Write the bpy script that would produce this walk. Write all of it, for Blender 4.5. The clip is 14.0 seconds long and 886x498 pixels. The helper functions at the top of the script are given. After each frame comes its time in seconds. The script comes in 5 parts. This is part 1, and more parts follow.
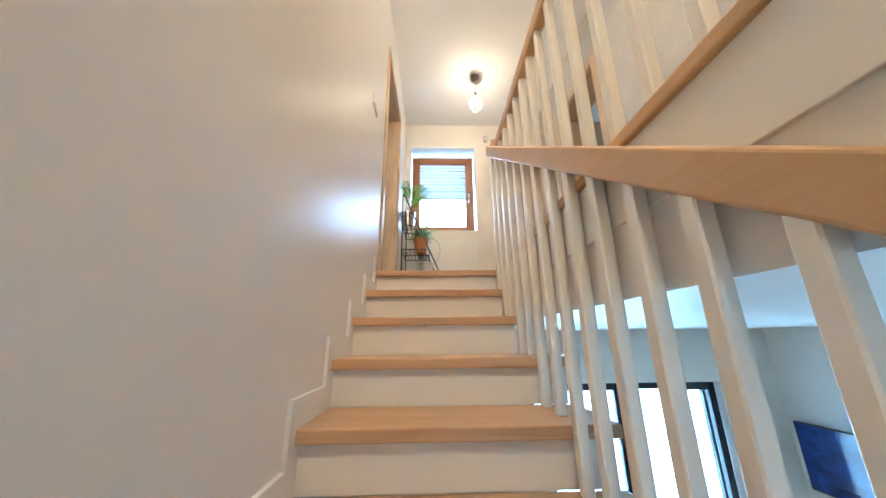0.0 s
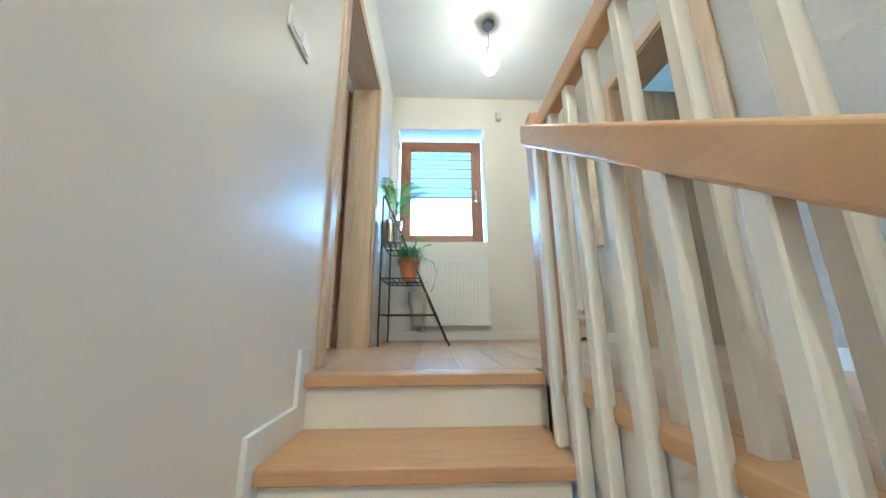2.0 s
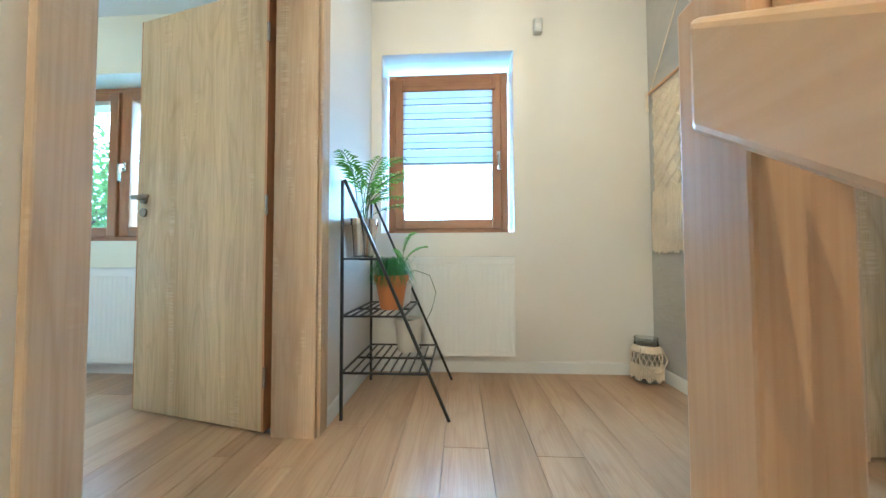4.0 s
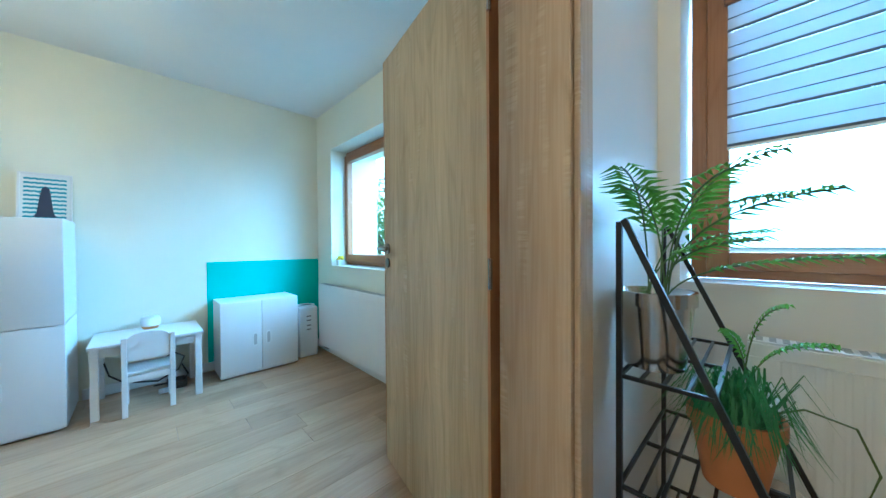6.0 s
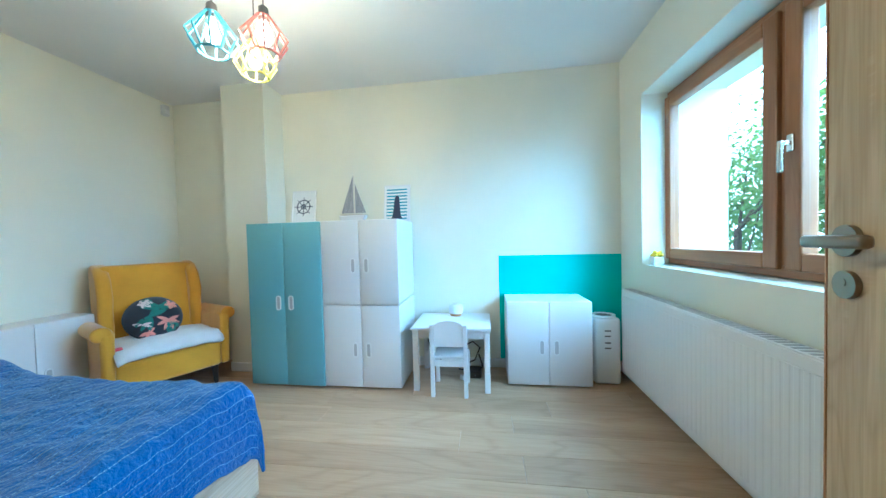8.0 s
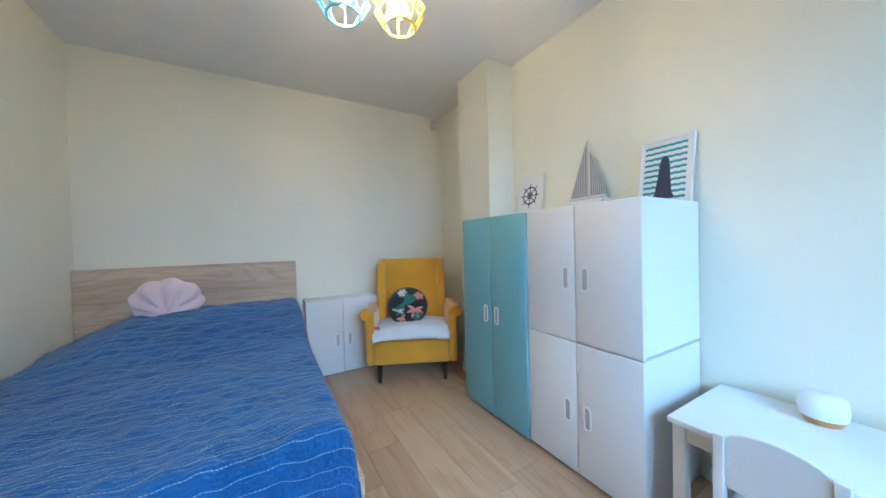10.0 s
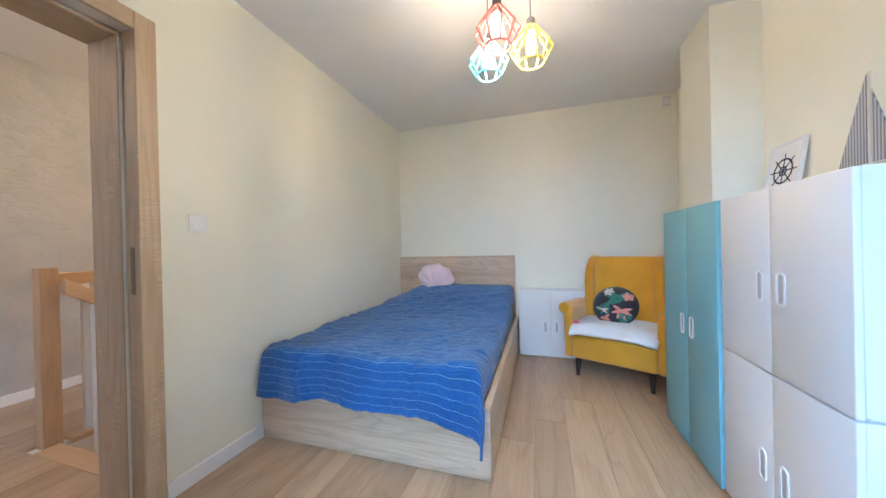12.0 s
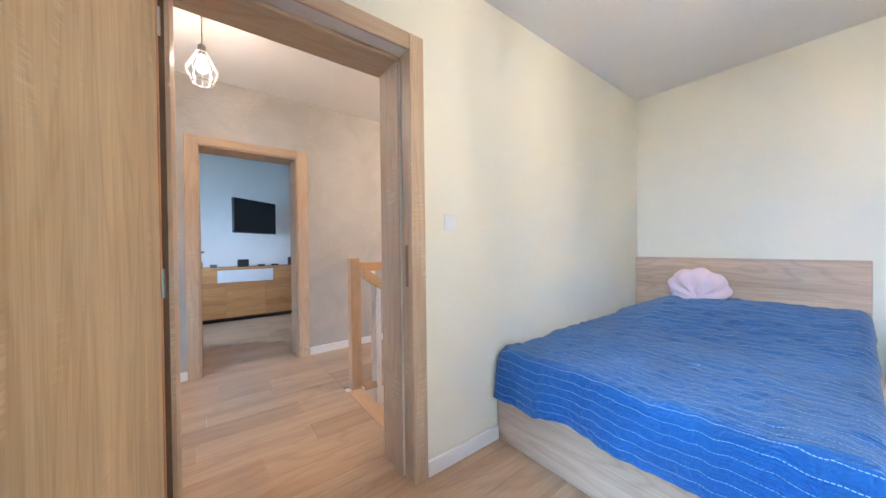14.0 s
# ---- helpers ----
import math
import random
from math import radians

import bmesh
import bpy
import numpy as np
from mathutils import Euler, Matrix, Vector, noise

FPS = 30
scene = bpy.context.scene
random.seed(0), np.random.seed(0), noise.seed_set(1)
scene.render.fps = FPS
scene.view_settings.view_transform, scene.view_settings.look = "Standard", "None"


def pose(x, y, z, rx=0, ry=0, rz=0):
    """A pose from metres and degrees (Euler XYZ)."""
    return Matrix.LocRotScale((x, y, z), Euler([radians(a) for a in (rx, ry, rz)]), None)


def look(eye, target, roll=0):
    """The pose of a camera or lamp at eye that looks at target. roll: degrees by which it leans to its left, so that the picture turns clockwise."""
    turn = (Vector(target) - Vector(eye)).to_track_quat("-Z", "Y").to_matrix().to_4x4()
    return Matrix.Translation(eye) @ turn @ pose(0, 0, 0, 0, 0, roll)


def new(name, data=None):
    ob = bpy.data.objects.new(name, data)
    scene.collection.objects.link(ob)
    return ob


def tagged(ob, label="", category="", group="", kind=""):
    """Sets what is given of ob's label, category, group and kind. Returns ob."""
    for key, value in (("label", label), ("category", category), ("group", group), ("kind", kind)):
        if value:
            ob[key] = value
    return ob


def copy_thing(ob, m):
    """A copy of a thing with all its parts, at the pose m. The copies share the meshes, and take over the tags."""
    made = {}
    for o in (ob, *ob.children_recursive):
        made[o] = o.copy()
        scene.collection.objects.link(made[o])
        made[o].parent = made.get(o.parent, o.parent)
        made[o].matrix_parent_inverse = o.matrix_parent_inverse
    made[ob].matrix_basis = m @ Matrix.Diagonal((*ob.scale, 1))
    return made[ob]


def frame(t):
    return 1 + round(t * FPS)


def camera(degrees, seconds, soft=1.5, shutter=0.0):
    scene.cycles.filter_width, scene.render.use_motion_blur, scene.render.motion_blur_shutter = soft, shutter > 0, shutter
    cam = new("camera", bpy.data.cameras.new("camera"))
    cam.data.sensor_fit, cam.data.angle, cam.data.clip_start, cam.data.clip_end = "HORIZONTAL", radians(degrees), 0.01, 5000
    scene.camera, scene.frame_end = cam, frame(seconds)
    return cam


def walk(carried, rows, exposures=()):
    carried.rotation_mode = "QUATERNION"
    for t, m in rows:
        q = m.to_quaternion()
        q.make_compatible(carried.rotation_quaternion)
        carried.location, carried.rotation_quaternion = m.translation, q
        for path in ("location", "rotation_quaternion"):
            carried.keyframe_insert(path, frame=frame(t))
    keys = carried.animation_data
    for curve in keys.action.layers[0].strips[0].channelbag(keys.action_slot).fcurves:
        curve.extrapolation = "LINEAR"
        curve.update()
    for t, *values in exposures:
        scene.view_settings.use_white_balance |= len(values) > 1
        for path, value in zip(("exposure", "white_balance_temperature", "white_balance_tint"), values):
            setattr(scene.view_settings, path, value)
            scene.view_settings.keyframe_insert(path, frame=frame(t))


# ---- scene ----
cam = camera(110.0, 14.0)
PATH = [
    (0, (0.022, 0.38, -0.453), (0.08, 2.301, 0.102), -0.6),
    (0.5, (0.025, 0.611, -0.291), (0.08, 2.532, 0.263), -0.5),
    (1, (0.052, 0.86, -0.123), (0.115, 2.785, 0.415), -0.2),
    (1.5, (0.062, 1.102, 0.022), (0.122, 3.034, 0.537), -0.1),
    (2, (0.066, 1.323, 0.179), (0.129, 3.271, 0.631), -0.3),
    (2.2, (0.069, 1.405, 0.218), (0.134, 3.357, 0.649), -0.6),
    (4.3, (0.245, 2.316, 0.85), (0.042, 4.306, 0.887), -0.0),
    (4.5, (0.232, 2.393, 0.891), (-0.069, 4.37, 0.921), 0.1),
    (5, (0.146, 2.561, 0.998), (-0.632, 4.404, 1.013), -0.2),
    (5.5, (0.016, 2.707, 1.055), (-1.153, 4.33, 1.067), -0.4),
    (6, (-0.086, 2.824, 1.104), (-1.521, 4.217, 1.08), -0.4),
    (6.5, (-0.181, 2.953, 1.165), (-1.883, 4.002, 1.103), -0.8),
    (7, (-0.35, 2.991, 1.138), (-2.246, 3.626, 1.078), -1.0),
    (7.5, (-0.557, 3.059, 1.131), (-2.548, 3.231, 1.066), -1.3),
    (8, (-0.806, 3.125, 1.107), (-2.787, 2.853, 1.055), -1.5),
    (8.5, (-1.053, 3.103, 1.098), (-2.932, 2.42, 1.053), -1.5),
    (9, (-1.288, 3.065, 1.1), (-2.984, 2.005, 1.075), -1.4),
    (9.2, (-1.38, 3.058, 1.104), (-2.975, 1.851, 1.075), -1.4),
    (11.3, (-2.235, 3.402, 1.121), (-2.105, 1.406, 1.104), -1.5),
    (11.5, (-2.263, 3.444, 1.115), (-2.006, 1.461, 1.097), -1.6),
    (12, (-2.274, 3.53, 1.099), (-1.673, 1.622, 1.091), -1.3),
    (12.5, (-2.234, 3.551, 1.109), (-1.311, 1.777, 1.101), -1.1),
    (13, (-2.173, 3.549, 1.104), (-1.003, 1.926, 1.104), -0.9),
    (13.5, (-2.076, 3.523, 1.102), (-0.693, 2.078, 1.104), -0.8),
    (14, (-1.916, 3.438, 1.123), (-0.327, 2.224, 1.106), -0.7),
]
# seconds, stops, kelvin, tint
LENS = [(0.0, 0.56, 5150, 13), (0.5, 0.57, 5050, 11), (1.0, 0.55, 4750, 4), (2.0, 0.54, 4250, 0), (4.5, 0.5, 4550, 1), (5.0, 0.16, 4500, 1), (5.5, 0.0, 4200, -2), (6.0, -0.25, 4300, -2), (6.5, -0.12, 4350, 0), (7.0, 0.0, 4450, 0), (8.0, 0.0, 4550, 1), (8.5, -0.1, 4700, 5), (9.0, -0.25, 4800, 9), (11.5, -0.12, 5250, 19), (13.0, 0.32, 5300, 23), (14.0, 0.45, 5150, 23)]
walk(cam, [(t, look(eye, target, roll)) for t, eye, target, roll in PATH], LENS)

# ---- world, sun and daylight ----
SUN_EL, SUN_AZ = 52.0, 205.0
world = bpy.data.worlds.new("sky")
scene.world = world
world.use_nodes = True
wn = world.node_tree
wn.nodes.clear()
sky = wn.nodes.new("ShaderNodeTexSky")
sky.sky_type, sky.sun_disc = "NISHITA", False
sky.sun_elevation, sky.sun_rotation = radians(SUN_EL), radians(SUN_AZ)
wbg = wn.nodes.new("ShaderNodeBackground")
wbg.inputs["Strength"].default_value = 0.15
wout = wn.nodes.new("ShaderNodeOutputWorld")
wn.links.new(sky.outputs[0], wbg.inputs[0])
wn.links.new(wbg.outputs[0], wout.inputs[0])

sun = new("sun", bpy.data.lights.new("sun", "SUN"))
sun.data.energy, sun.data.angle, sun.data.color = 4.0, radians(0.5), (1.0, 0.95, 0.87)
_a, _e = radians(SUN_AZ), radians(SUN_EL)
sun.matrix_world = look((0, 0, 0), (-math.sin(_a) * math.cos(_e), -math.cos(_a) * math.cos(_e), -math.sin(_e)))


def daylight(name, x, y, z, w, h, watts, tilt=14, yaw=180, color=(0.42, 0.76, 1.0)):
    """The sky's light into a window opening: just outside the wall, slanting down towards -y."""
    d = bpy.data.lights.new(name, "AREA")
    d.shape, d.size, d.size_y, d.energy, d.color = "RECTANGLE", w, h, watts, color
    ob = new(name, d)
    ob.matrix_world = pose(x, y, z, 90 - tilt, 0, yaw)
    return ob


def bulb(name, x, y, z, watts, radius, color=(1.0, 0.73, 0.40)):
    d = bpy.data.lights.new(name, "POINT")
    d.energy, d.shadow_soft_size, d.color = watts, radius, color
    ob = new(name, d)
    ob.location = (x, y, z)
    return ob


daylight("daylight_hall", 0.15, 5.2, 1.9, 1.8, 1.8, 135, 24)
daylight("daylight_bedroom", -1.7, 6.0, 2.75, 2.6, 1.9, 440, 28, 165)
daylight("daylight_living", 2.4, 5.2, -1.7, 3.4, 2.4, 270)
daylight("daylight_television_room", 3.0, 5.15, 1.6, 2.0, 1.6, 45)

# ---- materials ----


def nodes_of(name):
    m = bpy.data.materials.new(name)
    m.use_nodes = True
    nt = m.node_tree
    return m, nt, nt.nodes["Principled BSDF"]


def ramp(nt, fac, stops):
    r = nt.nodes.new("ShaderNodeValToRGB")
    el = r.color_ramp.elements
    while len(el) < len(stops):
        el.new(0.5)
    for e, (p, c) in zip(el, stops):
        e.position, e.color = p, (*c, 1)
    nt.links.new(fac, r.inputs[0])
    return r.outputs[0]


def coords(nt, scale=(1, 1, 1), shuffle=False):
    tc = nt.nodes.new("ShaderNodeTexCoord")
    mp = nt.nodes.new("ShaderNodeMapping")
    mp.inputs["Scale"].default_value = scale
    nt.links.new(tc.outputs["Object"], mp.inputs[0])
    if shuffle:
        oi = nt.nodes.new("ShaderNodeObjectInfo")
        mu = nt.nodes.new("ShaderNodeVectorMath")
        mu.operation = "SCALE"
        mu.inputs[0].default_value = (37.0, 53.0, 19.0)
        nt.links.new(oi.outputs["Random"], mu.inputs["Scale"])
        nt.links.new(mu.outputs[0], mp.inputs["Location"])
    return mp.outputs[0]


def noise_of(nt, vec, scale, detail=4.0, rough=0.55, distort=0.0):
    n = nt.nodes.new("ShaderNodeTexNoise")
    n.inputs["Scale"].default_value, n.inputs["Detail"].default_value = scale, detail
    n.inputs["Roughness"].default_value, n.inputs["Distortion"].default_value = rough, distort
    nt.links.new(vec, n.inputs["Vector"])
    return n.outputs[0]


def bump_of(nt, bsdf, height, strength, dist):
    b = nt.nodes.new("ShaderNodeBump")
    b.inputs["Strength"].default_value, b.inputs["Distance"].default_value = strength, dist
    nt.links.new(height, b.inputs["Height"])
    nt.links.new(b.outputs[0], bsdf.inputs["Normal"])


def tone(c, k):
    return tuple(min(1.0, v * k) for v in c)


def paint(name, c, rough=0.5, vary=0.05, grain=60.0, bump=0.1, dist=0.001, metal=0.0, coat=0.0):
    m, nt, b = nodes_of(name)
    v = coords(nt)
    big = noise_of(nt, v, 2.3, 3.0)
    col = ramp(nt, big, [(0.3, tone(c, 1 - vary)), (0.7, tone(c, 1 + vary))])
    nt.links.new(col, b.inputs["Base Color"])
    b.inputs["Roughness"].default_value, b.inputs["Metallic"].default_value = rough, metal
    b.inputs["Coat Weight"].default_value = coat
    if bump:
        bump_of(nt, b, noise_of(nt, v, grain, 3.0), bump, dist)
    return m


def wood(name, light, dark, grain_axis="z", size=1.0, rough=0.45, shuffle=True, contrast=1.0, bump=0.15, shade=0.0):
    """Sawn oak: broad drifting bands, arched growth rings and fine pores along the grain."""
    m, nt, b = nodes_of(name)
    ax = "xyz".index(grain_axis)

    def along(across, length):
        k = [across * size] * 3
        k[ax] = length * size
        return coords(nt, tuple(k), shuffle)

    def blend(kind, fac, a, c):
        n = nt.nodes.new("ShaderNodeMix")
        n.data_type, n.blend_type = "RGBA", kind
        n.inputs[0].default_value = fac
        nt.links.new(a, n.inputs[6])
        nt.links.new(c, n.inputs[7])
        return n.outputs[2]

    broad = noise_of(nt, along(7.0, 0.35), 1.0, 3.0, 0.5, 0.4)
    base = ramp(nt, broad, [(0.3, tuple(p + (q - p) * 0.75 * contrast for p, q in zip(light, dark))), (0.5, tuple(p + (q - p) * 0.3 * contrast for p, q in zip(light, dark))), (0.68, light)])
    field = noise_of(nt, along(5.0, 0.7), 1.0, 2.0, 0.45, 0.6)
    mul = nt.nodes.new("ShaderNodeMath")
    mul.operation, mul.inputs[1].default_value = "MULTIPLY", 16.0
    nt.links.new(field, mul.inputs[0])
    ring = nt.nodes.new("ShaderNodeMath")
    ring.operation, ring.inputs[1].default_value = "PINGPONG", 1.0
    nt.links.new(mul.outputs[0], ring.inputs[0])
    low = 1 - 0.15 * contrast
    rings = ramp(nt, ring.outputs[0], [(0.0, (low, low * 0.97, low * 0.93)), (0.4, (1, 1, 1)), (1.0, (1, 1, 1))])
    fine = noise_of(nt, along(170.0, 4.5), 1.0, 2.0)
    lf = 1 - 0.11 * contrast
    pores = ramp(nt, fine, [(0.36, (lf, lf * 0.96, lf * 0.92)), (0.6, (1, 1, 1))])
    out = blend("MULTIPLY", 1.0, blend("MULTIPLY", 0.8, base, rings), pores)
    if shade:
        oi = nt.nodes.new("ShaderNodeObjectInfo")
        out = blend("MULTIPLY", 1.0, out, ramp(nt, oi.outputs["Random"], [(0.0, (1 - shade, 1 - shade * 1.1, 1 - shade * 1.2)), (1.0, (1.0, 1.0, 1.0))]))
    nt.links.new(out, b.inputs["Base Color"])
    b.inputs["Roughness"].default_value = rough
    bump_of(nt, b, fine, bump, 0.0008)
    return m


def ripple(m, strength=0.28):
    """Short saw ripples across the grain, in patches, added to a veneer's colour."""
    nt = m.node_tree
    b = nt.nodes["Principled BSDF"]
    old = b.inputs["Base Color"].links[0].from_socket
    fine = noise_of(nt, coords(nt, (9.0, 9.0, 120.0), True), 1.0, 2.0, 0.5, 0.3)
    patch = noise_of(nt, coords(nt, (16.0, 16.0, 3.2), True), 1.0, 2.0, 0.5)
    mk = ramp(nt, patch, [(0.58, (0, 0, 0)), (0.68, (1, 1, 1))])
    lines = ramp(nt, fine, [(0.45, (0, 0, 0)), (0.6, (1, 1, 1))])
    mu = nt.nodes.new("ShaderNodeMath")
    mu.operation = "MULTIPLY"
    nt.links.new(mk, mu.inputs[0])
    nt.links.new(lines, mu.inputs[1])
    sc = nt.nodes.new("ShaderNodeMath")
    sc.operation, sc.inputs[1].default_value = "MULTIPLY", strength
    nt.links.new(mu.outputs[0], sc.inputs[0])
    mx = nt.nodes.new("ShaderNodeMix")
    mx.data_type = "RGBA"
    nt.links.new(sc.outputs[0], mx.inputs[0])
    nt.links.new(old, mx.inputs[6])
    mx.inputs[7].default_value = (0.80, 0.68, 0.48, 1)
    nt.links.new(mx.outputs[2], b.inputs["Base Color"])
    return m


def plaster(name, light, dark, rough=0.55):
    """Trowelled decorative plaster: cloudy tone, fine pits and smears."""
    m, nt, b = nodes_of(name)
    v = coords(nt)
    cloud = noise_of(nt, v, 2.2, 6.0, 0.62, 0.8)
    col = ramp(nt, cloud, [(0.3, dark), (0.68, light)])
    nt.links.new(col, b.inputs["Base Color"])
    v2 = coords(nt, (1, 1.0, 2.6))
    pits = noise_of(nt, v2, 9.0, 6.0, 0.7, 1.2)
    h = ramp(nt, pits, [(0.38, (0, 0, 0)), (0.5, (1, 1, 1))])
    bump_of(nt, b, h, 0.55, 0.004)
    b.inputs["Roughness"].default_value = rough
    return m


def fabric(name, c, weave=420.0, vary=0.18, rough=0.9, bump=0.5, dist=0.0015, soft=6.0, sheen=0.3):
    m, nt, b = nodes_of(name)
    v = coords(nt)
    big = noise_of(nt, v, soft, 4.0)
    fine = noise_of(nt, v, weave, 2.0)
    mx = nt.nodes.new("ShaderNodeMath")
    mx.operation = "ADD"
    nt.links.new(big, mx.inputs[0])
    nt.links.new(fine, mx.inputs[1])
    hf = nt.nodes.new("ShaderNodeMath")
    hf.operation, hf.inputs[1].default_value = "MULTIPLY", 0.5
    nt.links.new(mx.outputs[0], hf.inputs[0])
    col = ramp(nt, hf.outputs[0], [(0.35, tone(c, 1 - vary)), (0.65, tone(c, 1 + vary))])
    nt.links.new(col, b.inputs["Base Color"])
    b.inputs["Roughness"].default_value = rough
    b.inputs["Sheen Weight"].default_value = sheen
    bump_of(nt, b, fine, bump, dist)
    return m


def glow(name, c, strength):
    m, nt, b = nodes_of(name)
    b.inputs["Base Color"].default_value = (*c, 1)
    b.inputs["Emission Color"].default_value = (*c, 1)
    b.inputs["Emission Strength"].default_value = strength
    return m


def glass(name, c=(1, 1, 1), rough=0.0):
    m, nt, b = nodes_of(name)
    b.inputs["Base Color"].default_value = (*c, 1)
    b.inputs["Roughness"].default_value = rough
    b.inputs["Transmission Weight"].default_value = 1.0
    b.inputs["IOR"].default_value = 1.45
    return m


M_WALL = paint("wall_paint_hall", (0.78, 0.74, 0.68), 0.41, 0.02, 220, 0.05)
M_ROOM = paint("wall_paint_bedroom", (0.80, 0.775, 0.64), 0.5, 0.02, 220, 0.05)
M_CEIL = paint("ceiling_paint", (0.80, 0.79, 0.77), 0.8, 0.015, 150, 0.05)
M_GREY = plaster("grey_plaster", (0.50, 0.475, 0.43), (0.40, 0.38, 0.345))
M_WHITE = paint("white_lacquer", (0.80, 0.79, 0.77), 0.35, 0.012, 40, 0.02)
M_STAIRW = paint("stair_white", (0.85, 0.83, 0.77), 0.4, 0.02, 40, 0.03)
M_CAB = paint("cabinet_white", (0.74, 0.73, 0.72), 0.38, 0.01, 60, 0.02)
M_BLUE = paint("cabinet_turquoise", (0.19, 0.41, 0.46), 0.42, 0.02, 60, 0.02)
M_MINT = paint("mint_wall_paint", (0.02, 0.50, 0.42), 0.55, 0.03, 200, 0.05)
M_FLOOR = wood("oak_plank", (0.60, 0.41, 0.25), (0.39, 0.252, 0.143), "y", 1.0, 0.3, True, 0.9, 0.18, 0.22)
M_STEP = wood("oak_tread", (0.60, 0.38, 0.20), (0.46, 0.27, 0.13), "x", 1.0, 0.34, True, 0.7, 0.08)
M_RAIL = wood("oak_rail", (0.62, 0.405, 0.205), (0.52, 0.32, 0.15), "y", 0.5, 0.36, True, 0.35, 0.05)
M_POST = wood("oak_post", (0.60, 0.38, 0.20), (0.48, 0.28, 0.14), "z", 1.0, 0.38, True, 0.6, 0.08)
M_DOOR = ripple(wood("sonoma_oak", (0.69, 0.53, 0.315), (0.41, 0.29, 0.15), "z", 1.3, 0.5, True, 1.0, 0.08))
M_DOORE = wood("door_edging", (0.54, 0.27, 0.12), (0.42, 0.20, 0.085), "z", 1.0, 0.5, True, 0.7)
M_CASE = ripple(wood("sonoma_casing", (0.58, 0.43, 0.28), (0.41, 0.285, 0.175), "z", 0.9, 0.5, True, 0.8))
M_CASEH = wood("sonoma_casing_across", (0.58, 0.43, 0.28), (0.41, 0.285, 0.175), "y", 0.9, 0.5, True, 0.8)
M_WINV = wood("golden_oak_frame", (0.36, 0.165, 0.065), (0.22, 0.09, 0.03), "z", 1.2, 0.4, True, 0.8)
M_WINH = wood("golden_oak_frame_across", (0.36, 0.165, 0.065), (0.22, 0.09, 0.03), "x", 1.2, 0.4, True, 0.8)
M_BED = wood("bed_oak_veneer", (0.65, 0.49, 0.34), (0.44, 0.31, 0.20), "x", 1.3, 0.5, True, 1.1)
M_BEDY = wood("bed_oak_veneer_long", (0.66, 0.50, 0.36), (0.47, 0.345, 0.235), "y", 0.9, 0.5, True, 0.65)
M_DRES = wood("oak_dresser", (0.60, 0.31, 0.105), (0.38, 0.165, 0.055), "y", 0.9, 0.45, True, 1.0)
M_BLACK = paint("black_steel", (0.012, 0.012, 0.013), 0.4, 0.1, 90, 0.05)
M_DARK = paint("dark_plastic", (0.02, 0.02, 0.022), 0.35, 0.1, 90, 0.03)
M_SCREEN = paint("screen_glass", (0.006, 0.007, 0.010), 0.08, 0.05, 9, 0.0)
M_STEEL = paint("brushed_steel", (0.58, 0.56, 0.53), 0.16, 0.05, 90, 0.05, 0.0005, 1.0)
M_GREYM = paint("grey_canopy", (0.16, 0.155, 0.15), 0.45, 0.04, 60, 0.03)
M_PLAST = paint("white_plastic", (0.80, 0.80, 0.79), 0.3, 0.01, 80, 0.02)
M_TERRA = paint("terracotta", (0.50, 0.185, 0.055), 0.75, 0.1, 70, 0.2)
M_CREAM = paint("cream_pot", (0.66, 0.60, 0.50), 0.6, 0.06, 60, 0.1)
M_SOIL = paint("potting_soil", (0.035, 0.022, 0.014), 0.95, 0.4, 70, 0.8, 0.006)


def leafy(name, c, through_c, share, rough=0.45, grain=30):
    """A thin leaf: gloss and colour on its face, light coming through from behind."""
    m = paint(name, c, rough, 0.35, grain, 0.1)
    nt = m.node_tree
    tr, mx = nt.nodes.new("ShaderNodeBsdfTranslucent"), nt.nodes.new("ShaderNodeMixShader")
    tr.inputs[0].default_value = (*through_c, 1)
    mx.inputs[0].default_value = share
    nt.links.new(nt.nodes["Principled BSDF"].outputs[0], mx.inputs[1])
    nt.links.new(tr.outputs[0], mx.inputs[2])
    nt.links.new(mx.outputs[0], nt.nodes["Material Output"].inputs[0])
    return m


M_LEAF = leafy("palm_leaf", (0.13, 0.33, 0.05), (0.22, 0.45, 0.04), 0.4)
M_LEAF2 = leafy("fern_leaf", (0.05, 0.18, 0.055), (0.10, 0.28, 0.06), 0.3)
M_STEM = paint("leaf_stem", (0.10, 0.16, 0.045), 0.55, 0.2, 30, 0.1)
M_COTTON = fabric("natural_cotton", (0.74, 0.635, 0.47), 260, 0.18, 0.95, 0.6)
M_MUST = fabric("mustard_velvet", (0.62, 0.285, 0.006), 500, 0.14, 0.85, 0.35, 0.001, 5.0, 0.5)
M_PADW = fabric("white_fleece", (0.76, 0.74, 0.74), 160, 0.08, 0.95, 0.8, 0.004)
M_PINK = fabric("pink_velvet", (0.80, 0.60, 0.61), 240, 0.1, 0.9, 0.5)
M_SHEET = fabric("teal_sheet", (0.02, 0.20, 0.17), 300, 0.1, 0.9, 0.4)
M_MATT = fabric("mattress_ticking", (0.74, 0.73, 0.70), 300, 0.05, 0.9, 0.3)
M_GLASS = glass("clear_glass", (1, 1, 1), 0.0)
M_BULB = glow("lit_bulb", (1.0, 0.83, 0.55), 15.0)
M_CAGEW = paint("white_cage_wire", (0.75, 0.72, 0.66), 0.4, 0.02, 60, 0.02)
